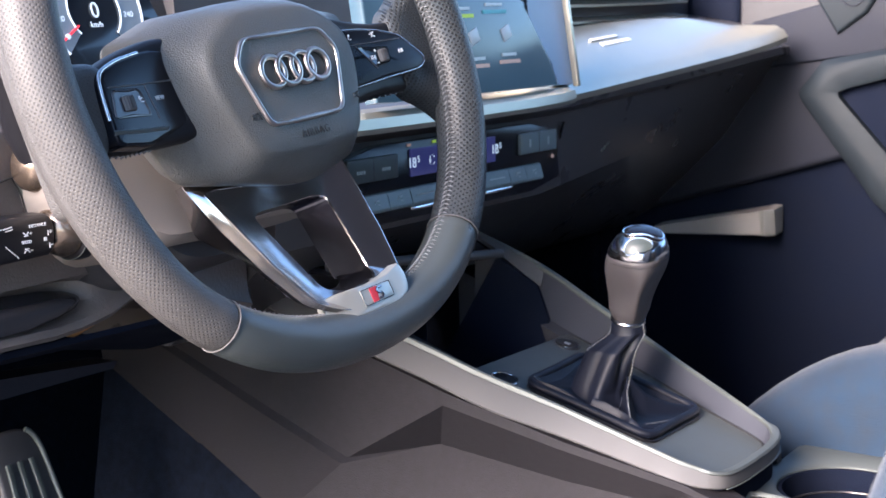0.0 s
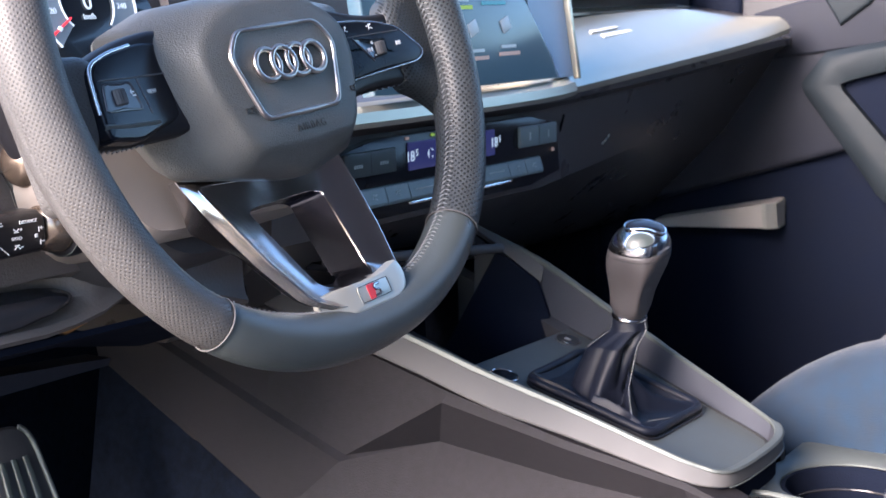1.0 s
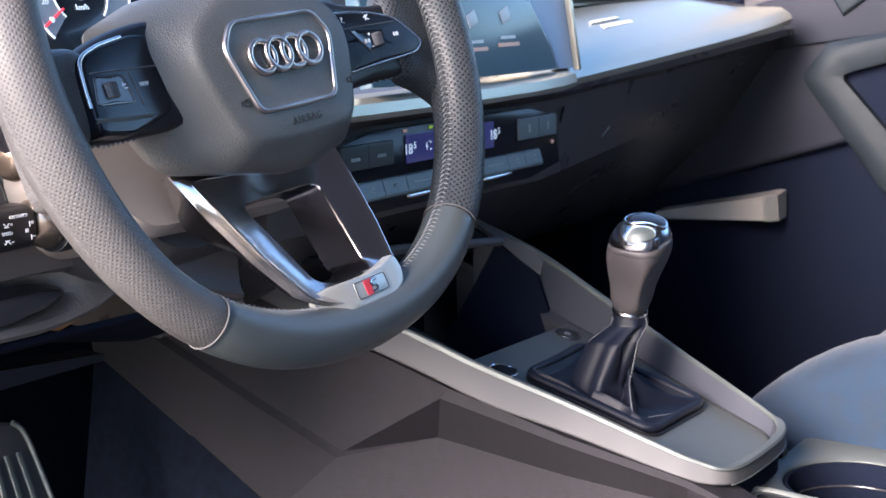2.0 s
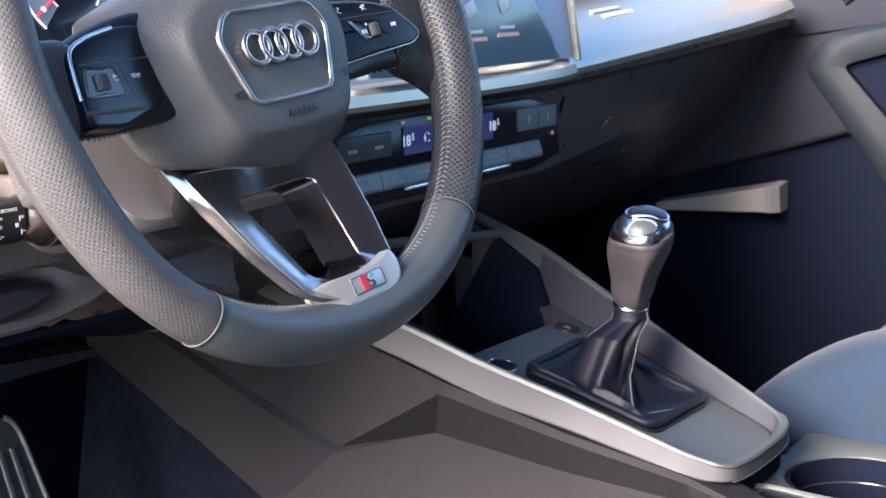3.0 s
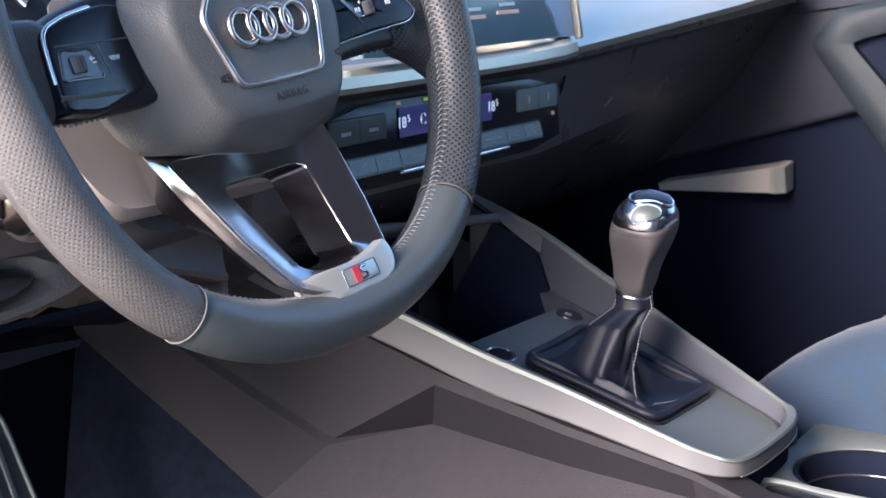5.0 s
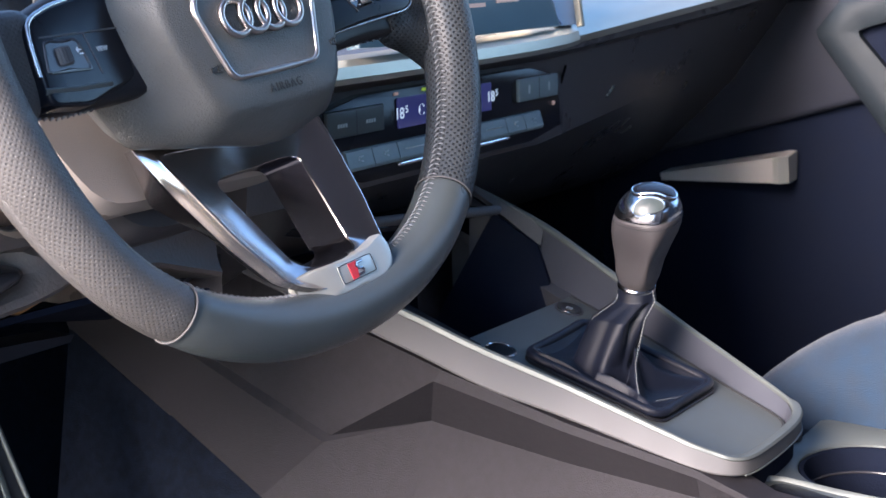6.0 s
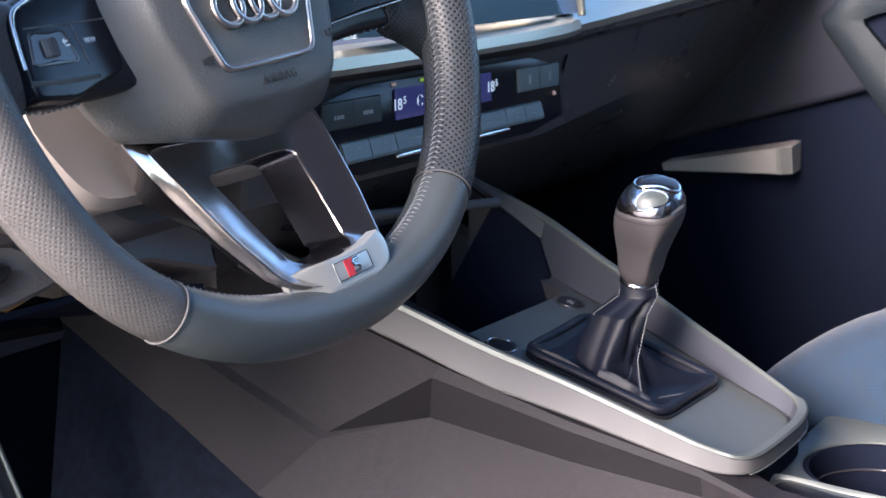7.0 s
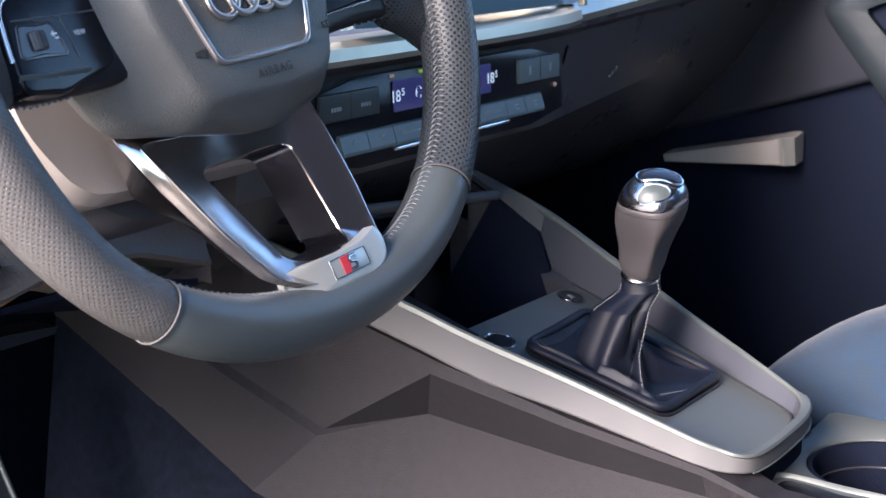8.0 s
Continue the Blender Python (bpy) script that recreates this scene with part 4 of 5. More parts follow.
def stalk(x0, y, z, words, raised=False):
    label = "black column stalk raised towards the wheel rim" if raised else "black column stalk with white print and glossy ball base"
    s = thing("column_stalk", label, "stalk", pose(x0, y, z))
    m = pose(0, 0, 0, 0, -90, 0)
    turned("collar", [(0.0, -0.03), (0.0185, -0.03), (0.0198, -0.006), (0.0190, -0.002), (0.0172, -0.001), (0.0, -0.001)], STALK, s, m)
    sweep("collar_ring", [m @ Vector((0.0188 * math.cos(a), 0.0188 * math.sin(a), -0.0016)) for a in (2 * math.pi * j / 48 for j in range(48))], 0.0004, PLATE, s, closed=True, sides=6)
    turned("ball", [(0.0, -0.014), (0.0140, -0.010), (0.0162, -0.002), (0.0158, 0.005), (0.0132, 0.011), (0.009, 0.0145), (0.0, 0.016)], BALL, s, m, 40, "glossy black ball joint with a tan reflection in its colour")
    if raised:
        sweep("arm", [(-0.004, -0.004, 0.004), (-0.014, -0.004, 0.022), (-0.022, -0.006, 0.048), (-0.045, -0.008, 0.085), (-0.10, -0.012, 0.105)], lambda e: 0.0105 + 0.002 * e, STALK, s, sides=20, label="matt black stalk arm")
        return
    arm = []
    for x, hy, hz in ((-0.0150, 0.0085, 0.0088), (-0.0165, 0.0100, 0.0104), (-0.0195, 0.0112, 0.0122), (-0.05, 0.0115, 0.0130), (-0.12, 0.0118, 0.0135), (-0.135, 0.010, 0.012)):
        arm.append([(x, p.x, p.y) for p in rounded([(-hy, -hz), (hy, -hz), (hy, hz), (-hy, hz)], 0.006, 32)])
    v, f = loft(arm)
    link("arm", v, f, STALK, s, "matt black stalk arm", 50)
    for wd, x, h, size in words:
        text("print", wd, size, INK, s, pose(x, -0.0119, h, 90, 0, 0))
    marks = []
    # plus, minus and round key beside the first word
    marks += [(-0.0200, 0.0022, 0.0020, 0), (-0.0200, 0.0022, 0.0020, 90), (-0.0195, -0.0055, 0.0020, 0), (-0.0218, 0.0016, 0.0030, 90), (-0.0212, -0.0058, 0.0030, 90)]
    # arrows above and below the second word
    for h, up in ((0.0030, 1), (-0.0068, -1)):
        marks += [(-0.0385, h, 0.0026, 45 * up), (-0.0365, h, 0.0026, -45 * up), (-0.0375, h - 0.0012 * up, 0.0030, 0), (-0.0342, h, 0.0016, 0)]
    marks += [(-0.0342, 0.0030, 0.0016, 90)]
    # small unreadable word and wiper marks nearer the tip
    marks += [(-0.0515 + 0.0018 * k, -0.0030 - 0.0016 * k, 0.0016, 50) for k in range(5)]
    marks += [(-0.0500, 0.0078, 0.0060, -8), (-0.0490, 0.0064, 0.0050, -8), (-0.0560, 0.0080, 0.0040, 20)]
    for x, h, wdt, a in marks:
        box("print_mark", wdt, 0.0004, 0.0006, INK, s, pose(x, -0.0119, h, 0, a, 0), 0)
    box("print_mark", 0.0022, 0.0005, 0.0022, INK, s, pose(-0.0240, -0.0119, -0.0018), 0.0002)


def release_lever():
    r = thing("bonnet_release_lever", "dark glossy bonnet release lever in a recess", "lever")
    rings = []
    for x, hy, hz, z in ((-0.56, 0.010, 0.0085, 0.5035), (-0.46, 0.012, 0.0090, 0.5045), (-0.42, 0.0125, 0.0080, 0.5055), (-0.395, 0.011, 0.0062, 0.5065), (-0.380, 0.008, 0.0042, 0.5070), (-0.374, 0.004, 0.0020, 0.5072)):
        rings.append([(x, 0.146 + p.x, z + p.y + 0.25 * p.x) for p in rounded([(-hy, -hz), (hy, -hz), (hy, hz), (-hy, hz)], 0.006, 32)])
    v, f = loft(rings)
    link("handle", v, f, LEVER, r, "", 60)


# ---- centre console ----
def console():
    c = thing("center_console", "grey centre console with satin silver side rails", "console")
    ys = [-0.143 + 0.03 * k for k in range(12)]

    def rail(y):
        keys = [(-0.15, 0.064, 0.350), (-0.10, 0.070, 0.366), (-0.037, 0.078, 0.388), (0.031, 0.088, 0.410), (0.085, 0.096, 0.430), (0.20, 0.112, 0.468), (0.30, 0.118, 0.505), (0.62, 0.125, 0.52)]
        for (a, h0, z0), (b, h1, z1) in zip(keys, keys[1:]):
            if y <= b:
                e = (y - a) / (b - a)
                return h0 + (h1 - h0) * e, z0 + (z1 - z0) * e
        return keys[-1][1:]

    # driver side flank: flat facets with an angular notch under the rail
    top = [(-0.129, 0.42, 0.490), (-0.124, 0.20, 0.445), (-0.109, 0.110, 0.412), (-0.101, 0.050, 0.391), (-0.090, -0.043, 0.3645), (-0.0745, -0.130, 0.3425), (-0.066, -0.170, 0.325), (-0.066, -0.30, 0.316)]
    ridge = [(-0.1170, 0.42, 0.4396), (-0.1150, 0.22, 0.3614), (-0.1135, 0.142, 0.331), (-0.104, 0.055, 0.383), (-0.0925, -0.043, 0.3590), (-0.0760, -0.130, 0.3380), (-0.068, -0.170, 0.322), (-0.069, -0.30, 0.313)]
    mid = [(-0.1235, 0.42, 0.4365), (-0.1210, 0.22, 0.3563), (-0.1190, 0.1445, 0.3270), (-0.0740, 0.0790, 0.3410), (-0.0650, -0.0275, 0.3258), (-0.0640, -0.1273, 0.3195), (-0.069, -0.170, 0.315), (-0.072, -0.30, 0.308)]
    base = [(-0.1130, 0.42, 0.380), (-0.1120, 0.310, 0.3208), (-0.1120, 0.215, 0.268), (-0.121, 0.08, 0.240), (-0.118, -0.04, 0.240), (-0.112, -0.130, 0.245), (-0.110, -0.170, 0.245), (-0.110, -0.30, 0.245)]
    bm = bmesh.new()
    inner = [(-0.04, y, z) for _, y, z in top]
    under = [(-0.04, y, 0.2) for _, y, z in base]
    rows = [[bm.verts.new(p) for p in row] for row in (inner, top, ridge, mid, base, under)]
    for a, b in zip(rows, rows[1:]):
        for k in range(7):
            if a is rows[2] and k == 2:
                bm.faces.new((a[2], a[3], b[3]))
                bm.faces.new((a[2], b[3], b[2]))
            else:
                bm.faces.new((a[k], a[k + 1], b[k + 1], b[k]))
    bmesh.ops.recalc_face_normals(bm, faces=bm.faces)
    part("flank", bm, SIDE, c, "grey grained console flank with angular notch", 8)
    # carpeted tunnel below the flank
    v, f = loft([[(x + 0.004, y, z + 0.004), (x - 0.05, y, 0.11), (0.0, y, 0.11), (0.0, y, z)] for x, y, z in base])
    link("tunnel_carpet", v, f, CARPET, c, "dark carpeted tunnel side", 25)
    # passenger side flank
    st = []
    for y in ys:
        h, z = rail(y)
        h += 0.004
        st.append([(h + 0.012, y, z - 0.025), (h + 0.02, y, z - 0.06), (h + 0.03, y, 0.12), (h + 0.004, y, 0.12), (h + 0.004, y, z - 0.03)])
    v, f = loft(st)
    link("flank", v, f, HARD, c)
    # satin rails that meet at the rear round an open well
    left = [(-0.118, 0.30, 0.505), (-0.112, 0.20, 0.468), (-0.096, 0.085, 0.430), (-0.088, 0.031, 0.410), (-0.078, -0.037, 0.388), (-0.070, -0.10, 0.366), (-0.066, -0.128, 0.3565)]
    rear = [(-0.057, -0.145, 0.351), (-0.040, -0.151, 0.349), (0.0, -0.153, 0.349), (0.035, -0.152, 0.350), (0.052, -0.147, 0.353), (0.061, -0.135, 0.358)]
    right = [(0.073, -0.095, 0.374), (0.0875, -0.051, 0.390), (0.0995, -0.014, 0.4045), (0.110, 0.033, 0.424), (0.1195, 0.097, 0.454), (0.118, 0.165, 0.481)]
    path = [Vector(p) for p in left + rear + right]
    dense = []
    for i in range(len(path) - 1):
        p0, p1, p2, p3 = path[max(i - 1, 0)], path[i], path[i + 1], path[min(i + 2, len(path) - 1)]
        for k in range(8):
            t = k / 8
            dense.append(0.5 * ((2 * p1) + (p2 - p0) * t + (2 * p0 - 5 * p1 + 4 * p2 - p3) * t * t + (3 * p1 - p0 - 3 * p2 + p3) * t ** 3))
    dense.append(path[-1])
    outs = []
    for i in range(len(dense)):
        t = dense[min(i + 2, len(dense) - 1)] - dense[max(i - 2, 0)]
        outs.append(Vector((t.y, -t.x, 0)).normalized())
    def skin(name, section, mat, label="", lo=0, hi=None, rear=None):
        """Sweeps a section of (out, up) points along the rail; rear gives the steeper outs at the back."""
        rings = []
        for p, o in list(zip(dense, outs))[lo:hi]:
            k = min(1, max(0, (p.y + 0.15) / 0.16))
            u = min(1, max(0, (-o.y - 0.35) / 0.45))
            u = u * u * (3 - 2 * u)
            back = rear or [d * 0.45 for d, h in section]
            rings.append([p + o * (d * (0.45 + 0.55 * k) * (1 - u) + b * u) + Vector((0, 0, h * (0.55 + 0.45 * k))) for (d, h), b in zip(section, back)])
        v, f = loft(rings)
        return link(name, v, f, mat, c, label, 30)
    face = [(0.0025, -0.0045), (0.004, -0.006), (0.0130, -0.0215), (0.0120, -0.0235), (0.002, -0.0235)]
    skin("side_rail", face, SATIN, "satin silver face of the rail", rear=[0.0030, 0.0046, 0.0050, 0.0042, 0.0010])
    skin("rail_line", [(0.0125, -0.0225), (0.0136, -0.0232), (0.0128, -0.0245), (0.0115, -0.0240)], PLATE, "", 60, 104, [0.0048, 0.0060, 0.0056, 0.0040])
    skin("rail_edge", [(0.003, -0.004), (0.002, -0.001), (0.0, 0.0), (-0.002, -0.0012), (-0.0028, -0.004), (-0.001, -0.012)], PLATE, "dark satin edge of the rail", rear=[0.0058, 0.0046, 0.0012, -0.0012, -0.0020, -0.0005])
    # dark strip in place of the shadow gap between rail and deck
    skin("rail_shadow_skirt", [(0.001, -0.010), (-0.001, -0.070), (-0.005, -0.070), (-0.005, -0.010)], NAVY, "", 52, 97)
    # inner walls of the well
    floor_z = lambda y: 0.378 + 0.27 * y
    wall = []
    for p, o in zip(dense, outs):
        q = p - o * 0.0022
        fz = min(floor_z(q.y), p.z - 0.008)
        q2 = p - o * 0.0065
        wall.append([(q.x, q.y, p.z - 0.003), (q2.x, q2.y, fz - 0.004), (q2.x + o.x * 0.004, q2.y + o.y * 0.004, fz - 0.006), (p.x - o.x * 0.0004, p.y - o.y * 0.0004, p.z - 0.006)])
    v, f = loft(wall)
    link("well_wall", v, f, WALL, c, "grey inner wall of the shift well", 30)
    # broad satin face where the passenger rail climbs to the shelf
    v, f = loft([[(a, b, z), (d, e, g), (d + 0.004, e + 0.002, g - 0.003), (a + 0.002, b + 0.003, z - 0.004)] for a, b, z, d, e, g in ((0.1180, 0.094, 0.4500, 0.1115, 0.0935, 0.4345), (0.1185, 0.099, 0.4525, 0.1112, 0.0965, 0.4362), (0.1175, 0.130, 0.4655, 0.1080, 0.1290, 0.4585), (0.1160, 0.163, 0.4795, 0.1060, 0.1500, 0.4692))])
    link("rail_end", v, f, SATIN, c, "satin rail end at the shelf", 30)
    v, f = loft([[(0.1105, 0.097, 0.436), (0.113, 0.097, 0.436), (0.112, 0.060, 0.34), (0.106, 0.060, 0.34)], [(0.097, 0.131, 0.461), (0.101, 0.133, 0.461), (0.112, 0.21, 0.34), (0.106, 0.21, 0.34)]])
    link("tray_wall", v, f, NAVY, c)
    # chrome bar added for the highlight on the upper end of the rail
    sweep("rail_highlight_bar", [(0.1085, 0.158, 0.4745), (0.1078, 0.146, 0.4680), (0.1070, 0.134, 0.4620)], 0.0026, CHROME, c, sides=10, label="bright bar in place of a highlight at the rail tip")
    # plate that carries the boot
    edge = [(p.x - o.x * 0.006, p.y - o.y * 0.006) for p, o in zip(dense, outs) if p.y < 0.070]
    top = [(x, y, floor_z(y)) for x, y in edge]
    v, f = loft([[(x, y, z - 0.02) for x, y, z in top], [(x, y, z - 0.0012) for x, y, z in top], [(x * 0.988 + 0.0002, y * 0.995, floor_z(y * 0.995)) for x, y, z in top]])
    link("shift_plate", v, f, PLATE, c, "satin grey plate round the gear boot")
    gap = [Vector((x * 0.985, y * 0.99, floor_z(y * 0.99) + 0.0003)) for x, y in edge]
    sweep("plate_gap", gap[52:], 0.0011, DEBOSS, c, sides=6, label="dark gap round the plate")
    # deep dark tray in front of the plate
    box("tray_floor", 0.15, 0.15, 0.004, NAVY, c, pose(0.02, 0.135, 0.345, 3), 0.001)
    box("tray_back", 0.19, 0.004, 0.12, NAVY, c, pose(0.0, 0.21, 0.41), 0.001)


def start_button():
    b = thing("start_button", "round dark start button set flush in the plate", "button", pose(0.083, 0.0515, 0.3920, 15))
    turned("ring", [(0.0, -0.004), (0.0118, -0.004), (0.0118, 0.0006), (0.0110, 0.0012), (0.0102, 0.0006), (0.0, 0.0006)], HARD, b)
    turned("cap", [(0.0, 0.0), (0.0101, 0.0), (0.0095, 0.0016), (0.006, 0.0012), (0.0, 0.0010)], GLASS_DARK, b)
    for k in range(3):
        box("print", 0.004, 0.0006, 0.0003, INK, b, pose(0, -0.002 + 0.002 * k, 0.0014), 0)
    k = thing("console_button", "round button with thin chrome ring", "button", pose(-0.036, 0.042, 0.3895, 15))
    turned("ring", [(0.0, -0.004), (0.0118, -0.004), (0.0118, 0.0008), (0.0110, 0.0016), (0.0102, 0.0008), (0.0, 0.0008)], CHROME, k)
    turned("cap", [(0.0, 0.0), (0.0101, 0.0), (0.0095, 0.0012), (0.0, 0.0014)], GLOSS, k)


def gear_lever():
    g = thing("gear_lever", "manual gear lever with leather boot and silver-capped knob", "gear lever")
    base = [(-0.0355, 0.0265), (-0.0375, -0.087), (0.057, -0.089), (0.068, 0.030)]
    n = 240
    bl = rounded(base, 0.014, n)
    lift = lambda p, h: (p.x, p.y, 0.3785 + 0.27 * p.y + h)
    rings = [[lift(p, -0.004) for p in bl], [lift(p, 0.0010) for p in bl], [lift(p, 0.0016) for p in shrink(bl, 0.0008)], [lift(p, 0.0012) for p in shrink(bl, 0.0018)], [lift(p, -0.001) for p in shrink(bl, 0.003)]]
    v, f = loft(rings)
    link("boot_frame", v, f, STALK, g)
    top = Vector((0.017, -0.041, 0.436))
    mid = Vector((0.006, -0.024))
    bell = lambda a, c, w: math.exp(-((((a - c + 180) % 360) - 180) / w) ** 2)

    def curve(keys, t):
        for (a, p), (b, q) in zip(keys, keys[1:]):
            if t <= b:
                e = (t - a) / (b - a)
                return p.lerp(q, e * e * (3 - 2 * e) * 0.5 + e * 0.5)
        return keys[-1][1]

    # crests of the folds: (x, y, height over the base)
    FOLDS = [
        ([(-0.0276, -0.0329, 0.0125), (-0.0255, -0.0450, 0.0118), (-0.0245, -0.0560, 0.0108), (-0.0290, -0.0712, 0.0085), (-0.0327, -0.0822, 0.0050)], 0.0042),
        ([(0.0030, -0.0470, 0.0280), (-0.0070, -0.0520, 0.0200), (-0.0190, -0.0590, 0.0130), (-0.0296, -0.0660, 0.0095)], 0.0040),
        ([(0.0030, -0.0490, 0.0270), (0.0110, -0.0570, 0.0180), (0.0224, -0.0640, 0.0115), (0.0380, -0.0730, 0.0080), (0.0527, -0.0814, 0.0055)], 0.0036),
        ([(-0.0290, -0.0712, 0.0080), (-0.0216, -0.0750, 0.0072), (-0.0050, -0.0810, 0.0072), (0.0144, -0.0862, 0.0062)], 0.0042),
    ]

    def fold_height(crest, wide, q):
        best = 0.0
        for (ax, ay, ah), (bx, by, bh) in zip(crest, crest[1:]):
            dx, dy = bx - ax, by - ay
            e = min(1.0, max(0.0, ((q.x - ax) * dx + (q.y - ay) * dy) / (dx * dx + dy * dy)))
            off = math.hypot(q.x - ax - e * dx, q.y - ay - e * dy) / wide
            if off < 2.5:
                best = max(best, (ah + (bh - ah) * e) * 1.12 * math.exp(-1.1 * off ** 1.5))
        return best

    rings = []
    steps = 84
    inner = shrink(bl, 0.0022)
    ang = [math.degrees(math.atan2(inner[i].y - mid.y, inner[i].x - mid.x)) % 360 for i in range(n)]
    for k in range(steps + 1):
        t = k / steps
        ring = []
        for i in range(n):
            a = ang[i]
            d = Vector((math.cos(radians(a)), math.sin(radians(a)), 0))
            far = (inner[i] - mid).length
            # leather is pulled out into webs towards the corners of the frame
            web = min(1.0, 0.30 * bell(a, 132, 16) + 0.4 * bell(a, 40, 16))
            hollow = bell(a, 271, 18)
            cushion = bell(a, 150, 34) * 0.0045
            out2 = Vector((d.x, d.y))
            edge = Vector(lift(inner[i], 0.0012))
            roll = Vector(lift(mid + out2 * (far - 0.0035), 0.0058 + cushion))
            dip = Vector(lift(mid + out2 * max(0.030, far - 0.0100), 0.0004 + 0.0046 * web + 0.6 * cushion))
            floor_p = Vector(lift(mid + out2 * (0.0252 + 0.002 * web + 0.0075 * bell(a, 198, 13)), 0.0030 + 0.0062 * web - 0.0012 * hollow))
            knee = Vector(lift(mid + out2 * (0.0215 - 0.0050 * hollow + 0.0015 * web + 0.0055 * bell(a, 199, 13)), 0.0140 + 0.004 * web))
            waist = Vector((mid.x, mid.y, 0)).lerp(Vector((top.x, top.y, 0)), 0.42) + d * (0.0188 + 0.0034 * bell(a, 208, 22) - 0.0062 * bell(a, 240, 14) + 0.0022 * bell(a, 266, 9) + 0.002 * bell(a, 130, 30))
            waist.z = 0.3755 + 0.038
            neck = Vector((top.x, top.y, 0)) + d * (0.0142 + 0.0010 * bell(a, 262, 10))
            neck.z = top.z - 0.010
            crown = top + d * 0.0129 + Vector((0, 0, -0.0012))
            q = curve([(0.0, edge), (0.07, roll), (0.15, dip), (0.36, floor_p), (0.46, knee), (0.66, waist), (0.90, neck), (1.0, crown)], t)
            # long soft creases that turn with the leather
            env = max(0.0, math.sin(math.pi * min(1.0, max(0.0, (t - 0.30) / 0.66))))
            q += d * env * (0.0014 * bell(a, 200 + 26 * t, 12) - 0.0012 * bell(a, 170 + 20 * t, 14) - 0.0014 * bell(a, 228 + 18 * t, 10))
            # folds of spare leather that run out over the base
            for fold, fw in FOLDS:
                up = fold_height(fold, fw, q)
                if up > 0:
                    q.z = max(q.z, 0.3785 + 0.27 * q.y + min(up, 0.03))
            ring.append(q)
        rings.append(ring)
    # one pass of smoothing keeps the folds soft
    for _ in range(1):
        rings = [rings[0]] + [[(rings[k][i - 1] + rings[k][(i + 1) % n] + rings[k - 1][i] + rings[k + 1][i] + rings[k][i] * 2) / 6 for i in range(n)] for k in range(1, steps)] + [rings[-1]]
    v, f = loft(rings, caps=False)
    link("boot", v, f, BOOT, g, "soft black leather boot with pale seams", 80)
    sweep("boot_bead", [lift(p, 0.0042) for p in shrink(bl, 0.0042)], 0.0036, BOOT, g, closed=True, sides=12, label="padded leather edge of the boot")

    def col(a):
        return min(range(n), key=lambda i: abs((ang[i] - a + 180) % 360 - 180))

    def seam(pts):
        vv, ff = [], []
        run, rest = [pts[0]], 0.0
        for a, b in zip(pts, pts[1:]):
            ln = (b - a).length
            while rest + ln >= 0.0026:
                a = a.lerp(b, (0.0026 - rest) / ln)
                run.append(a.copy())
                ln, rest = (b - a).length, 0.0
            rest += ln
        for a, b in zip(run, run[1:]):
            p, q = a.lerp(b, 0.08), a.lerp(b, 0.74)
            d = (q - p).normalized()
            o = d.orthogonal().normalized() * 0.00052
            o2 = d.cross(o).normalized() * 0.00052
            base_i = len(vv)
            for c in (p, q):
                vv += [c + o, c + o2, c - o, c - o2]
            ff += [(base_i + j, base_i + (j + 1) % 4, base_i + 4 + (j + 1) % 4, base_i + 4 + j) for j in range(4)]
        link("seam", vv, ff, THREAD, g)

    def on(k, a):
        i = col(a)
        q = rings[k][i]
        return q + Vector((math.cos(radians(a)), math.sin(radians(a)), 0.7)).normalized() * 0.0006
    crest = [Vector((x, y, 0.3785 + 0.27 * y + h + 0.0005)) for x, y, h in FOLDS[1][0]]
    seam([on(k, 263) for k in range(83, 56, -1)] + crest[1:])
    seam([on(k, 138 - 4 * (k - 45) / 39) for k in range(54, 83)])
    for a in (120, 126):
        seam([on(k, a) for k in range(4, 18)])
    roll_crest = [Vector((x, y, 0.3785 + 0.27 * y + h + 0.0004)) for x, y, h in FOLDS[3][0]]
    seam(roll_crest[1:])
    for dx in (0.0, 0.0036):
        seam([roll_crest[3] + Vector((dx + 0.0010 * e, -0.0028 * e + 0.0012, 0.0006 - 0.0012 * abs(e - 0.2))) for e in (-1.0, -0.5, 0.0, 0.5, 1.0)])

    # collar, sculpted grip with four soft edges, and the cap
    axis = (Vector((0.0048, -0.0575, 0.512)) - top).normalized()
    m = Matrix.Translation(top) @ axis.to_track_quat("Z", "Y").to_matrix().to_4x4() @ Matrix.Diagonal((1, 1, 0.975, 1))
    turned("collar", [(0.0, -0.0020), (0.0132, -0.0020), (0.0139, -0.0010), (0.0139, 0.0008), (0.0132, 0.0018), (0.0, 0.0018)], CHROME, g, m, 36)
    lean = Vector((0.562, -0.827, 0.0))
    to_m = m.to_3x3().inverted()
    side = to_m @ lean
    side.z = 0
    side.normalize()
    turn0 = math.atan2(side.y, side.x)

    def section(r, h, sq, shift, tilt=0.0):
        ring = []
        for j in range(120):
            w = 2 * math.pi * j / 120
            c, s = abs(math.cos(w - turn0 + radians(38))), abs(math.sin(w - turn0 + radians(38)))
            k = (c ** sq + s ** sq) ** (-1 / sq)
            x, y = r * k * math.cos(w), r * k * math.sin(w)
            along = x * side.x + y * side.y
            ring.append(m @ Vector((x + side.x * shift, y + side.y * shift, h + tilt * along)))
        return ring
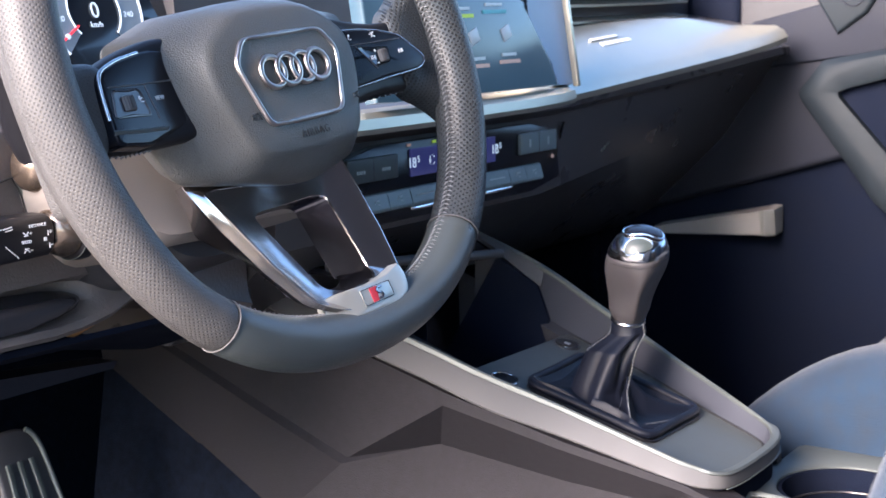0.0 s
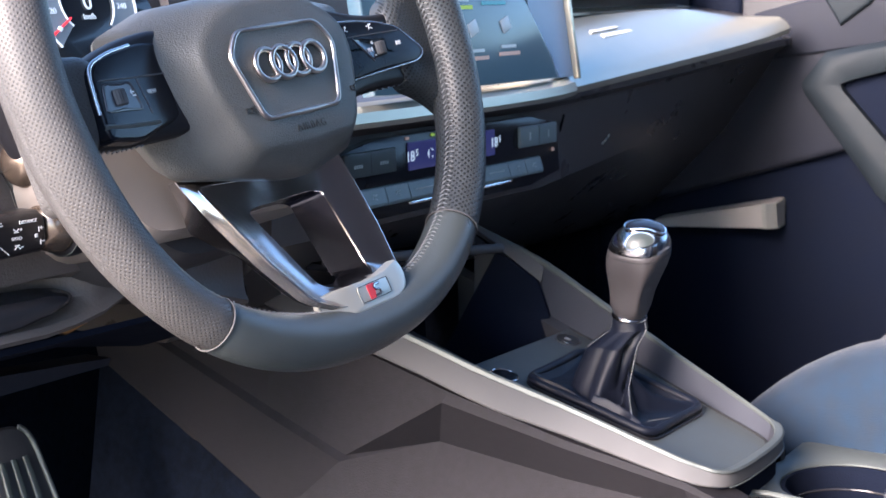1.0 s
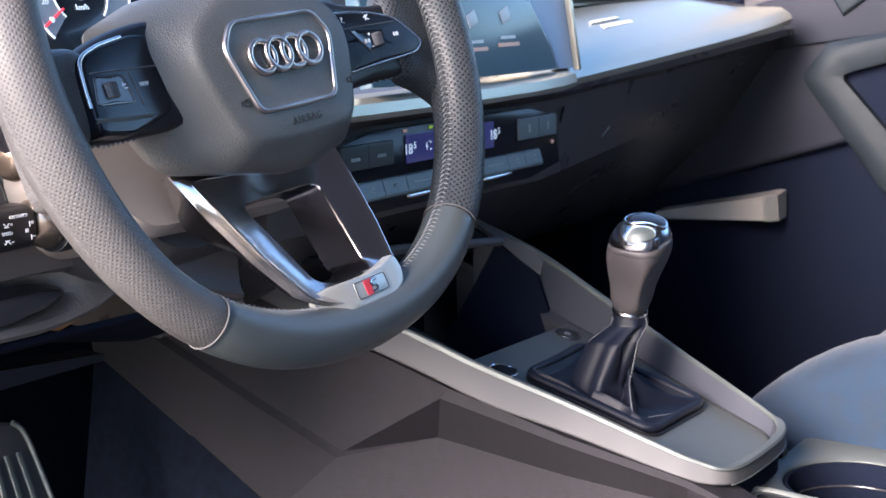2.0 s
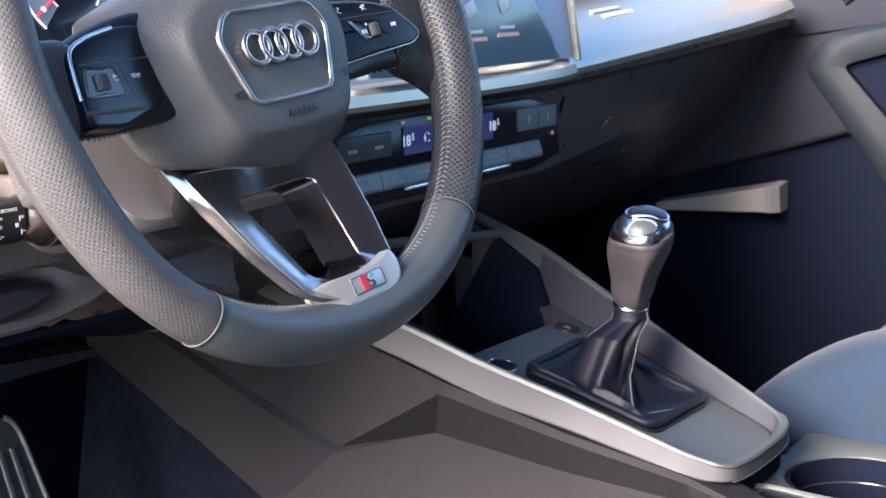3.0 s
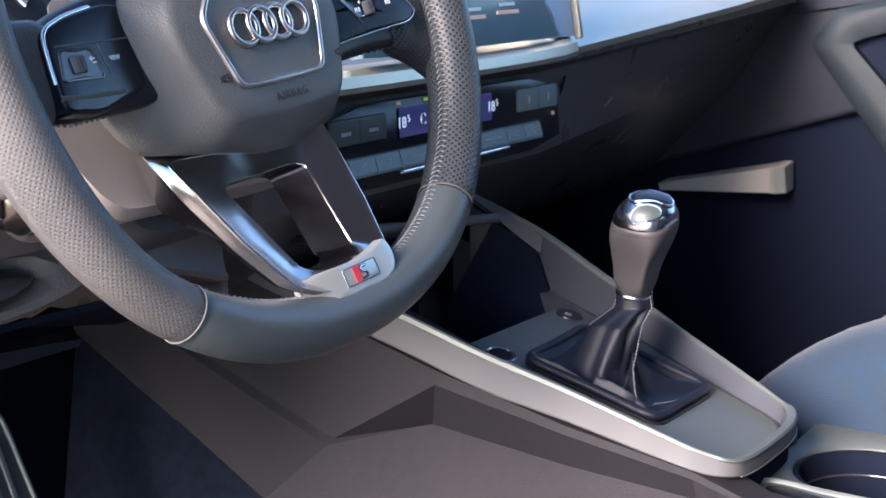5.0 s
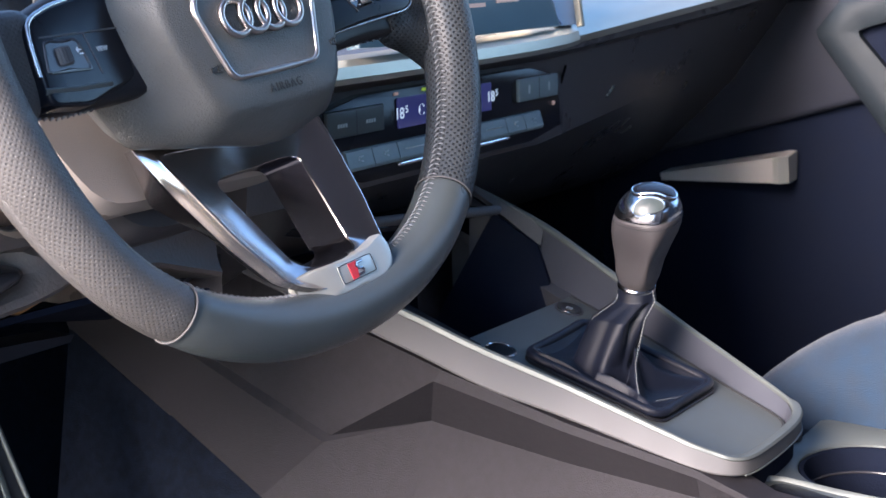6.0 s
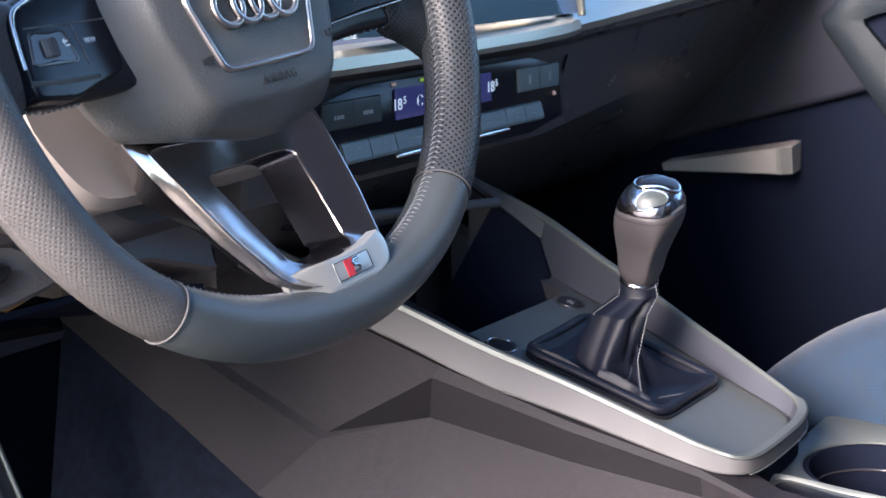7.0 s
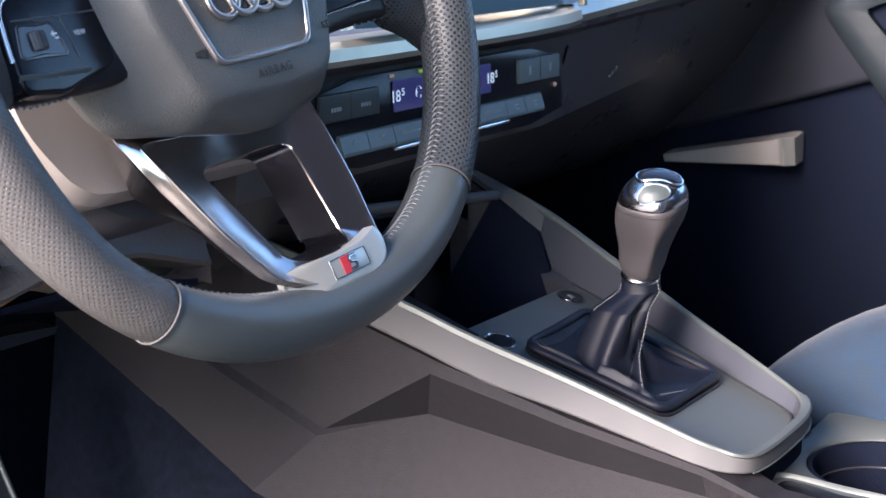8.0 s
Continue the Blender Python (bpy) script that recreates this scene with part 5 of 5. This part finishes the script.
    grip = [(0.0118, 0.0016, 2.0, 0.0, 0.0), (0.0127, 0.003, 2.3, 0.0, 0.0), (0.0127, 0.010, 7.0, -0.0002, 0.0), (0.0133, 0.022, 16.0, -0.0002, 0.0), (0.0155, 0.033, 16.0, 0.0, 0.02), (0.0190, 0.044, 6.0, 0.0006, 0.06), (0.0213, 0.0520, 3.6, 0.0010, 0.10), (0.0222, 0.0575, 2.6, 0.0012, 0.14), (0.0221, 0.0600, 2.5, 0.0012, 0.15), (0.0204, 0.0612, 2.5, 0.0012, 0.15)]
    v, f = loft([section(*r) for r in grip])
    link("grip", v, f, KNOB, g, "smooth leather knob grip", 60)
    sweep("grip_seam", section(0.0222, 0.0560, 2.7, 0.0012, 0.13), 0.00022, DEBOSS, g, closed=True, sides=5)
    caps = [(0.0204, 0.0600, 2.5, 0.0012, 0.15), (0.0220, 0.0606, 2.5, 0.0012, 0.15), (0.0222, 0.0622, 2.4, 0.0012, 0.14), (0.0211, 0.0664, 2.3, 0.0013, 0.12), (0.0188, 0.0708, 2.2, 0.0016, 0.09), (0.0155, 0.0740, 2.0, 0.0020, 0.06), (0.0105, 0.0762, 2.0, 0.0024, 0.03), (0.005, 0.0772, 2.0, 0.0024, 0.0)]
    v, f = loft([section(*r) for r in caps])
    cap = link("cap", v, f, CHROME, g, "polished silver knob cap", 60)
    # almond-shaped satin panel on the driver's flank of the cap, framed in chrome
    toward = to_m @ Vector((-0.88, -0.47, 0.0))
    toward.z = 0
    toward.normalize()
    across = Vector((-toward.y, toward.x, 0))
    if across.dot(side) < 0:
        across = -across

    def dome(r):
        keys = [(0.0, 0.0773), (0.005, 0.0772), (0.0105, 0.0762), (0.0155, 0.0740), (0.0188, 0.0708), (0.0213, 0.0664), (0.0226, 0.0622), (0.025, 0.055)]
        for (a, p), (b, q) in zip(keys, keys[1:]):
            if r <= b:
                return p + (q - p) * (r - a) / (b - a)
        return keys[-1][1]

    def spot(e, s, up=0.0):
        """A point on the cap: e metres towards the driver, s metres across."""
        p = toward * e + across * s
        r = p.length
        q = p + side * 0.0018
        return m @ Vector((q.x, q.y, dome(r) + up + 0.0012 + 0.10 * p.dot(side) * min(1, r / 0.018)))
    almond = rounded([(0.0175, -0.0135), (0.0130, -0.0100), (0.0120, 0.0000), (0.0140, 0.0075), (0.0172, 0.0100), (0.0212, 0.0030), (0.0214, -0.0070)], 0.004, 48)
    v, f = loft([[spot(p.x, p.y, h) for p in shrink(almond, d)] for d, h in ((0.0, -0.002), (0.0, 0.0004), (0.0012, 0.0001), (0.003, -0.0001), (0.005, 0.0))])
    link("cap_panel", v, f, KEY_DARK, cap, "satin panel set in the cap")
    sweep("cap_rib", [spot(p.x, p.y, 0.0004) for p in almond], 0.0007, BRIGHT, cap, closed=True, sides=8)
    # dark glass with the shift pattern, framed in chrome
    glass = rounded([(0.0085, -0.0100), (0.0078, 0.0020), (0.0105, 0.0125), (0.0040, 0.0178), (-0.0080, 0.0150), (-0.0130, 0.0), (-0.0080, -0.0130), (0.002, -0.0145)], 0.005, 64)
    v, f = loft([[spot(p.x, p.y, h) for p in shrink(glass, d)] for d, h in ((0.0, -0.002), (0.0, 0.0006), (0.001, 0.0011), (0.004, 0.0012), (0.009, 0.0012))])
    link("shift_pattern", v, f, GLOSS, cap, "dark glass shift pattern", 60)
    sweep("pattern_frame", [spot(p.x, p.y, 0.0006) for p in glass], 0.0008, BRIGHT, cap, closed=True, sides=8)


def cup_holder():
    c = thing("cup_holder_console", "grey console rear with round cup holder", "cup holder")
    # top deck with a round opening
    cx, cy, r = 0.052, -0.206, 0.052
    circ = []
    for i in range(96):
        a = 2 * math.pi * i / 96
        circ.append(Vector((cx + r * math.cos(a), cy + r * math.sin(a))))
    outer = []
    for i in range(96):
        a = 2 * math.pi * i / 96
        d = Vector((math.cos(a), math.sin(a)))
        ts = []
        for lim, comp, o in ((0.135, d.x, cx), (-0.0665, d.x, cx), (-0.138, d.y, cy), (-0.45, d.y, cy)):
            if abs(comp) > 1e-6 and (lim - o) / comp > 0:
                ts.append((lim - o) / comp)
        outer.append(Vector((cx, cy)) + d * min(ts))
    z = 0.318
    rings = [[(p.x, p.y, 0.12) for p in outer], [(p.x, p.y, z - 0.006) for p in outer], [(p.x, p.y, z) for p in shrink(outer, 0.004)], [(p.x, p.y, z) for p in [q + (q - Vector((cx, cy))).normalized() * 0.004 for q in circ]], [(p.x, p.y, z - 0.003) for p in circ], [(p.x, p.y, z - 0.010) for p in shrink(circ, 0.001)]]
    v, f = loft(rings, caps=False)
    link("body", v, f, PLATE, c, "satin grey console deck")
    turned("liner", [(0.0, -0.058), (r - 0.006, -0.058), (r - 0.004, -0.004), (r - 0.001, -0.004), (r - 0.001, -0.062), (0.0, -0.062)], NAVY, c, Matrix.Translation((cx, cy, z)))
    sweep("chrome_arc", [(cx + (r - 0.005) * math.cos(a), cy + (r - 0.005) * math.sin(a), z - 0.022) for a in (2 * math.pi * j / 48 for j in range(48))], 0.0010, LEVER, c, closed=True, sides=8)
    t = thing("console_switch_tray", "small dark tray with raised grey frame and chrome clip", "tray", pose(-0.034, -0.196, 0.3185, 0, 0, -4))
    fr = rounded([(-0.028, -0.055), (0.028, -0.055), (0.028, 0.050), (-0.028, 0.050)], 0.014, 64)
    v, f = loft([[(p.x, p.y, h) for p in shrink(fr, d)] for d, h in ((0.0, -0.001), (0.0006, 0.002), (0.002, 0.003), (0.004, 0.002), (0.005, 0.0002))])
    link("frame", v, f, PLATE, t)
    v, f = loft([[(p.x, p.y, h) for p in shrink(fr, d)] for d, h in ((0.012, 0.0003), (0.012, 0.0008), (0.013, 0.0010))])
    link("tray", v, f, GLOSS, t)
    box("clip", 0.016, 0.005, 0.004, CHROME, t, pose(-0.006, -0.012, 0.002, 0, 0, 18), 0.001)


# ---- passenger side ----
def passenger_door():
    d = thing("passenger_door", "closed dark passenger door with grey armrest trim", "car door")

    def plate(name, outline, x0, x1, mat, label="", bevel=0.004):
        bm = bmesh.new()
        vs = [bm.verts.new((x1, y, z)) for y, z in outline]
        face = bm.faces.new(vs)
        out = bmesh.ops.extrude_face_region(bm, geom=[face])
        for e in out["geom"]:
            if isinstance(e, bmesh.types.BMVert):
                e.co.x = x0
        bmesh.ops.recalc_face_normals(bm, faces=bm.faces)
        edges = [e for e in bm.edges if all(abs(v.co.x - x1) < 1e-6 for v in e.verts)]
        bmesh.ops.bevel(bm, geom=edges, offset=bevel, segments=4, affect="EDGES", profile=0.5)
        return part(name, bm, mat, d, label, 30)

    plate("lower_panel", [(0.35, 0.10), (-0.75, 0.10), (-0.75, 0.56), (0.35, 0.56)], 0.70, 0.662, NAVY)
    plate("upper_panel", [(0.40, 0.40), (0.27, 0.424), (0.005, 0.500), (-0.75, 0.53), (-0.75, 0.655), (-0.06, 0.640), (0.075, 0.622), (0.40, 0.58)], 0.69, 0.645, SOFT, "dark grey upper door panel", 0.008)
    outer = [(-0.45, 0.668), (-0.052, 0.628), (0.021, 0.615), (0.050, 0.579), (0.046, 0.568), (-0.022, 0.479), (-0.040, 0.454), (-0.10, 0.405), (-0.45, 0.38)]
    inner = [(-0.45, 0.642), (-0.054, 0.595), (-0.010, 0.584), (0.002, 0.579), (0.001, 0.573), (-0.054, 0.511), (-0.075, 0.488), (-0.12, 0.455), (-0.45, 0.44)]
    rings = [[(0.655, y, z) for y, z in outer], [(0.634, y, z) for y, z in outer]]
    rings.append([(0.626, a[0] * 0.8 + b[0] * 0.2, a[1] * 0.8 + b[1] * 0.2) for a, b in zip(outer, inner)])
    rings.append([(0.624, a[0] * 0.4 + b[0] * 0.6, a[1] * 0.4 + b[1] * 0.6) for a, b in zip(outer, inner)])
    rings.append([(0.630, y, z) for y, z in inner])
    rings.append([(0.655, y, z) for y, z in inner])
    v, f = loft(rings, closed=False)
    link("armrest_trim", v, f, GREY, d, "pale grey angular armrest trim", 40)
    plate("armrest_insert", [(-0.45, 0.65), (-0.04, 0.60), (0.01, 0.58), (-0.06, 0.50), (-0.45, 0.43)], 0.66, 0.643, NAVY)
    bar = [[(0.655, 0.232, 0.413), (0.655, 0.232, 0.402), (0.632, 0.232, 0.402), (0.628, 0.232, 0.411)], [(0.655, 0.092, 0.441), (0.655, 0.092, 0.411), (0.624, 0.092, 0.409), (0.618, 0.092, 0.438)], [(0.655, 0.085, 0.443), (0.655, 0.085, 0.411), (0.622, 0.085, 0.409), (0.617, 0.085, 0.440)], [(0.655, 0.076, 0.443), (0.655, 0.076, 0.412), (0.630, 0.076, 0.410), (0.626, 0.076, 0.440)]]
    v, f = loft(bar)
    link("pull_bar", v, f, BAR, d, "satin silver pull bar", 25)
    end = [[(0.655, y, 0.4420), (0.655, y, 0.4105), (0.6222 + d, y, 0.4088), (0.6170 + d, y, 0.4395)] for y, d in ((0.0900, 0.0), (0.0845, 0.0), (0.0750, 0.009))]
    v, f = loft(end)
    link("bar_end", v, f, SILVER, d, "bright end cap of the pull bar", 25)
    plate("belt_trim", [(-0.75, 0.700), (-0.75, 0.640), (-0.03, 0.622), (0.11, 0.604), (0.11, 0.660), (-0.02, 0.690)], 0.68, 0.640, SOFT, "", 0.003)
    plate("window_triangle", [(0.13, 0.60), (0.005, 0.640), (-0.012, 0.652), (0.05, 0.74), (0.13, 0.80)], 0.70, 0.652, HARD, "", 0.004)
    plate("mirror_sail", [(0.047, 0.710), (0.006, 0.644), (-0.028, 0.668), (-0.048, 0.700), (-0.048, 0.720)], 0.66, 0.634, GREY, "grey tweeter panel at the window corner", 0.005)
    sweep("tweeter_ring", [(0.6336, -0.012 + 0.014 * math.cos(a), 0.690 + 0.014 * math.sin(a)) for a in (2 * math.pi * j / 40 for j in range(40))], 0.0009, SOFT, d, closed=True, sides=6)


def backrest(seat, name, x0, x1, wing, back, label=""):
    rings = []
    for k in range(17):
        e = k / 16
        z = 0.33 + 0.66 * e
        y = back - 0.440 - 0.21 * e - 0.03 * (1 - math.sin(math.pi * min(1, e * 1.3 + 0.1)))
        pinch = 0.03 * max(0, e - 0.8) / 0.2
        rings.append([(p.x, p.y, z) for p in rounded([(x0 + pinch, y - 0.14), (x1 - pinch, y - 0.14), (x1 - pinch, y + wing), (x0 + pinch, y + wing)], 0.035, 40)])
    v, f = loft(rings)
    link(name, v, f, SUEDE, seat, label, 70)


def passenger_seat():
    s = thing("passenger_seat", "blue-grey suede passenger seat cushion with side bolster", "car seat")
    def body(name, x0, x1, drop, label):
        rings = []
        for k in range(25):
            e = k / 24
            y = -0.060 - 0.5 * e
            rise = 1 - (1 - min(1, (e + 0.005) / 0.33)) ** 2.0
            zt = 0.312 + 0.089 * rise - drop - 0.02 * max(0, e - 0.3)
            w = 0.06 * (1 - rise)
            prof = rounded([(x0 + w * 0.4, 0.16), (x1 - w * 0.4, 0.16), (x1 - w * 0.2, zt), (x0 + w * 0.2, zt)], 0.055, 48)
            rings.append([(p.x, y, p.y) for p in prof])
        v, f = loft(rings)
        return link(name, v, f, SUEDE, s, label, 70)
    body("side_bolster", 0.130, 0.235, 0.0, "raised blue-grey bolster")
    body("seat_pad", 0.225, 0.50, 0.022, "")
    body("side_bolster", 0.49, 0.60, 0.020, "raised blue-grey bolster")
    # backrest is out of view, added to darken reflections and block rear light
    backrest(s, "backrest_wing", 0.130, 0.225, 0.090, -0.14, "raised suede wing")
    backrest(s, "backrest", 0.22, 0.505, 0.02, -0.14)
    backrest(s, "backrest_wing", 0.50, 0.60, 0.090, -0.14, "raised suede wing")


def driver_seat():
    s = thing("driver_seat", "blue-grey suede driver seat with raised backrest wing", "car seat")
    # cushion lies out of view, placed forward to shade the console flank
    def cushion(name, x0, x1, top, label):
        rings = []
        for k in range(13):
            e = k / 12
            y = -0.225 - 0.40 * e
            zt = top - 0.05 * (1 - min(1, e / 0.2)) ** 2
            rings.append([(p.x, y, p.y) for p in rounded([(x0, 0.14), (x1, 0.14), (x1, zt), (x0, zt)], 0.045, 40)])
        v, f = loft(rings)
        link(name, v, f, SUEDE, s, label, 70)
    cushion("side_bolster", -0.60, -0.50, 0.36, "raised suede bolster")
    cushion("seat_pad", -0.505, -0.22, 0.335, "")
    cushion("side_bolster", -0.235, -0.15, 0.345, "raised suede bolster")
    backrest(s, "backrest_wing", -0.60, -0.50, 0.090, 0.0, "raised suede wing")
    backrest(s, "backrest", -0.505, -0.22, 0.02, 0.0)
    backrest(s, "backrest_wing", -0.225, -0.13, 0.090, 0.0, "raised suede wing")


def pedal():
    p = thing("accelerator_pedal", "dark accelerator pedal with grey metal strips", "pedal", pose(-0.264, 0.34, 0.306, 68, 0, -3))
    pad = rounded([(-0.030, -0.07), (0.032, -0.07), (0.022, 0.050), (0.010, 0.060), (-0.012, 0.060), (-0.022, 0.050)], 0.016, 64)
    v, f = pillow(pad, -0.010, 0.0, 0.004)
    link("pad", v, f, HARD, p, "dark rubber pad")
    for x, wd in ((-0.018, 0.005), (-0.003, 0.005), (0.012, 0.005)):
        box("metal_strip", wd, 0.095, 0.003, KEY_DARK, p, pose(x * 0.85, -0.014, 0.001, 0, 0, 150 * x), 0.001)
    side = sorted((q for q in pad if q.x > 0.009 and -0.066 < q.y < 0.058), key=lambda q: q.y)
    sweep("metal_rim", [(q.x - 0.002, q.y, 0.0006) for q in side], 0.0022, PLATE, p, sides=10, label="grey metal edge of the pad")
    box("arm", 0.02, 0.03, 0.42, HARD, p, pose(0, 0.09, -0.20, -12), 0.004)


setting()
dash()
display()
climate()
cluster()
column()
stalk(-0.4035, 0.117, 0.5565, (("DISTANCE", -0.0290, 0.0068, 0.0026), ("SPEED", -0.0375, -0.0018, 0.0026)))
stalk(-0.4110, 0.125, 0.5945, (), True)
release_lever()
steering_wheel()
console()
start_button()
gear_lever()
cup_holder()
passenger_door()
passenger_seat()
driver_seat()
pedal()
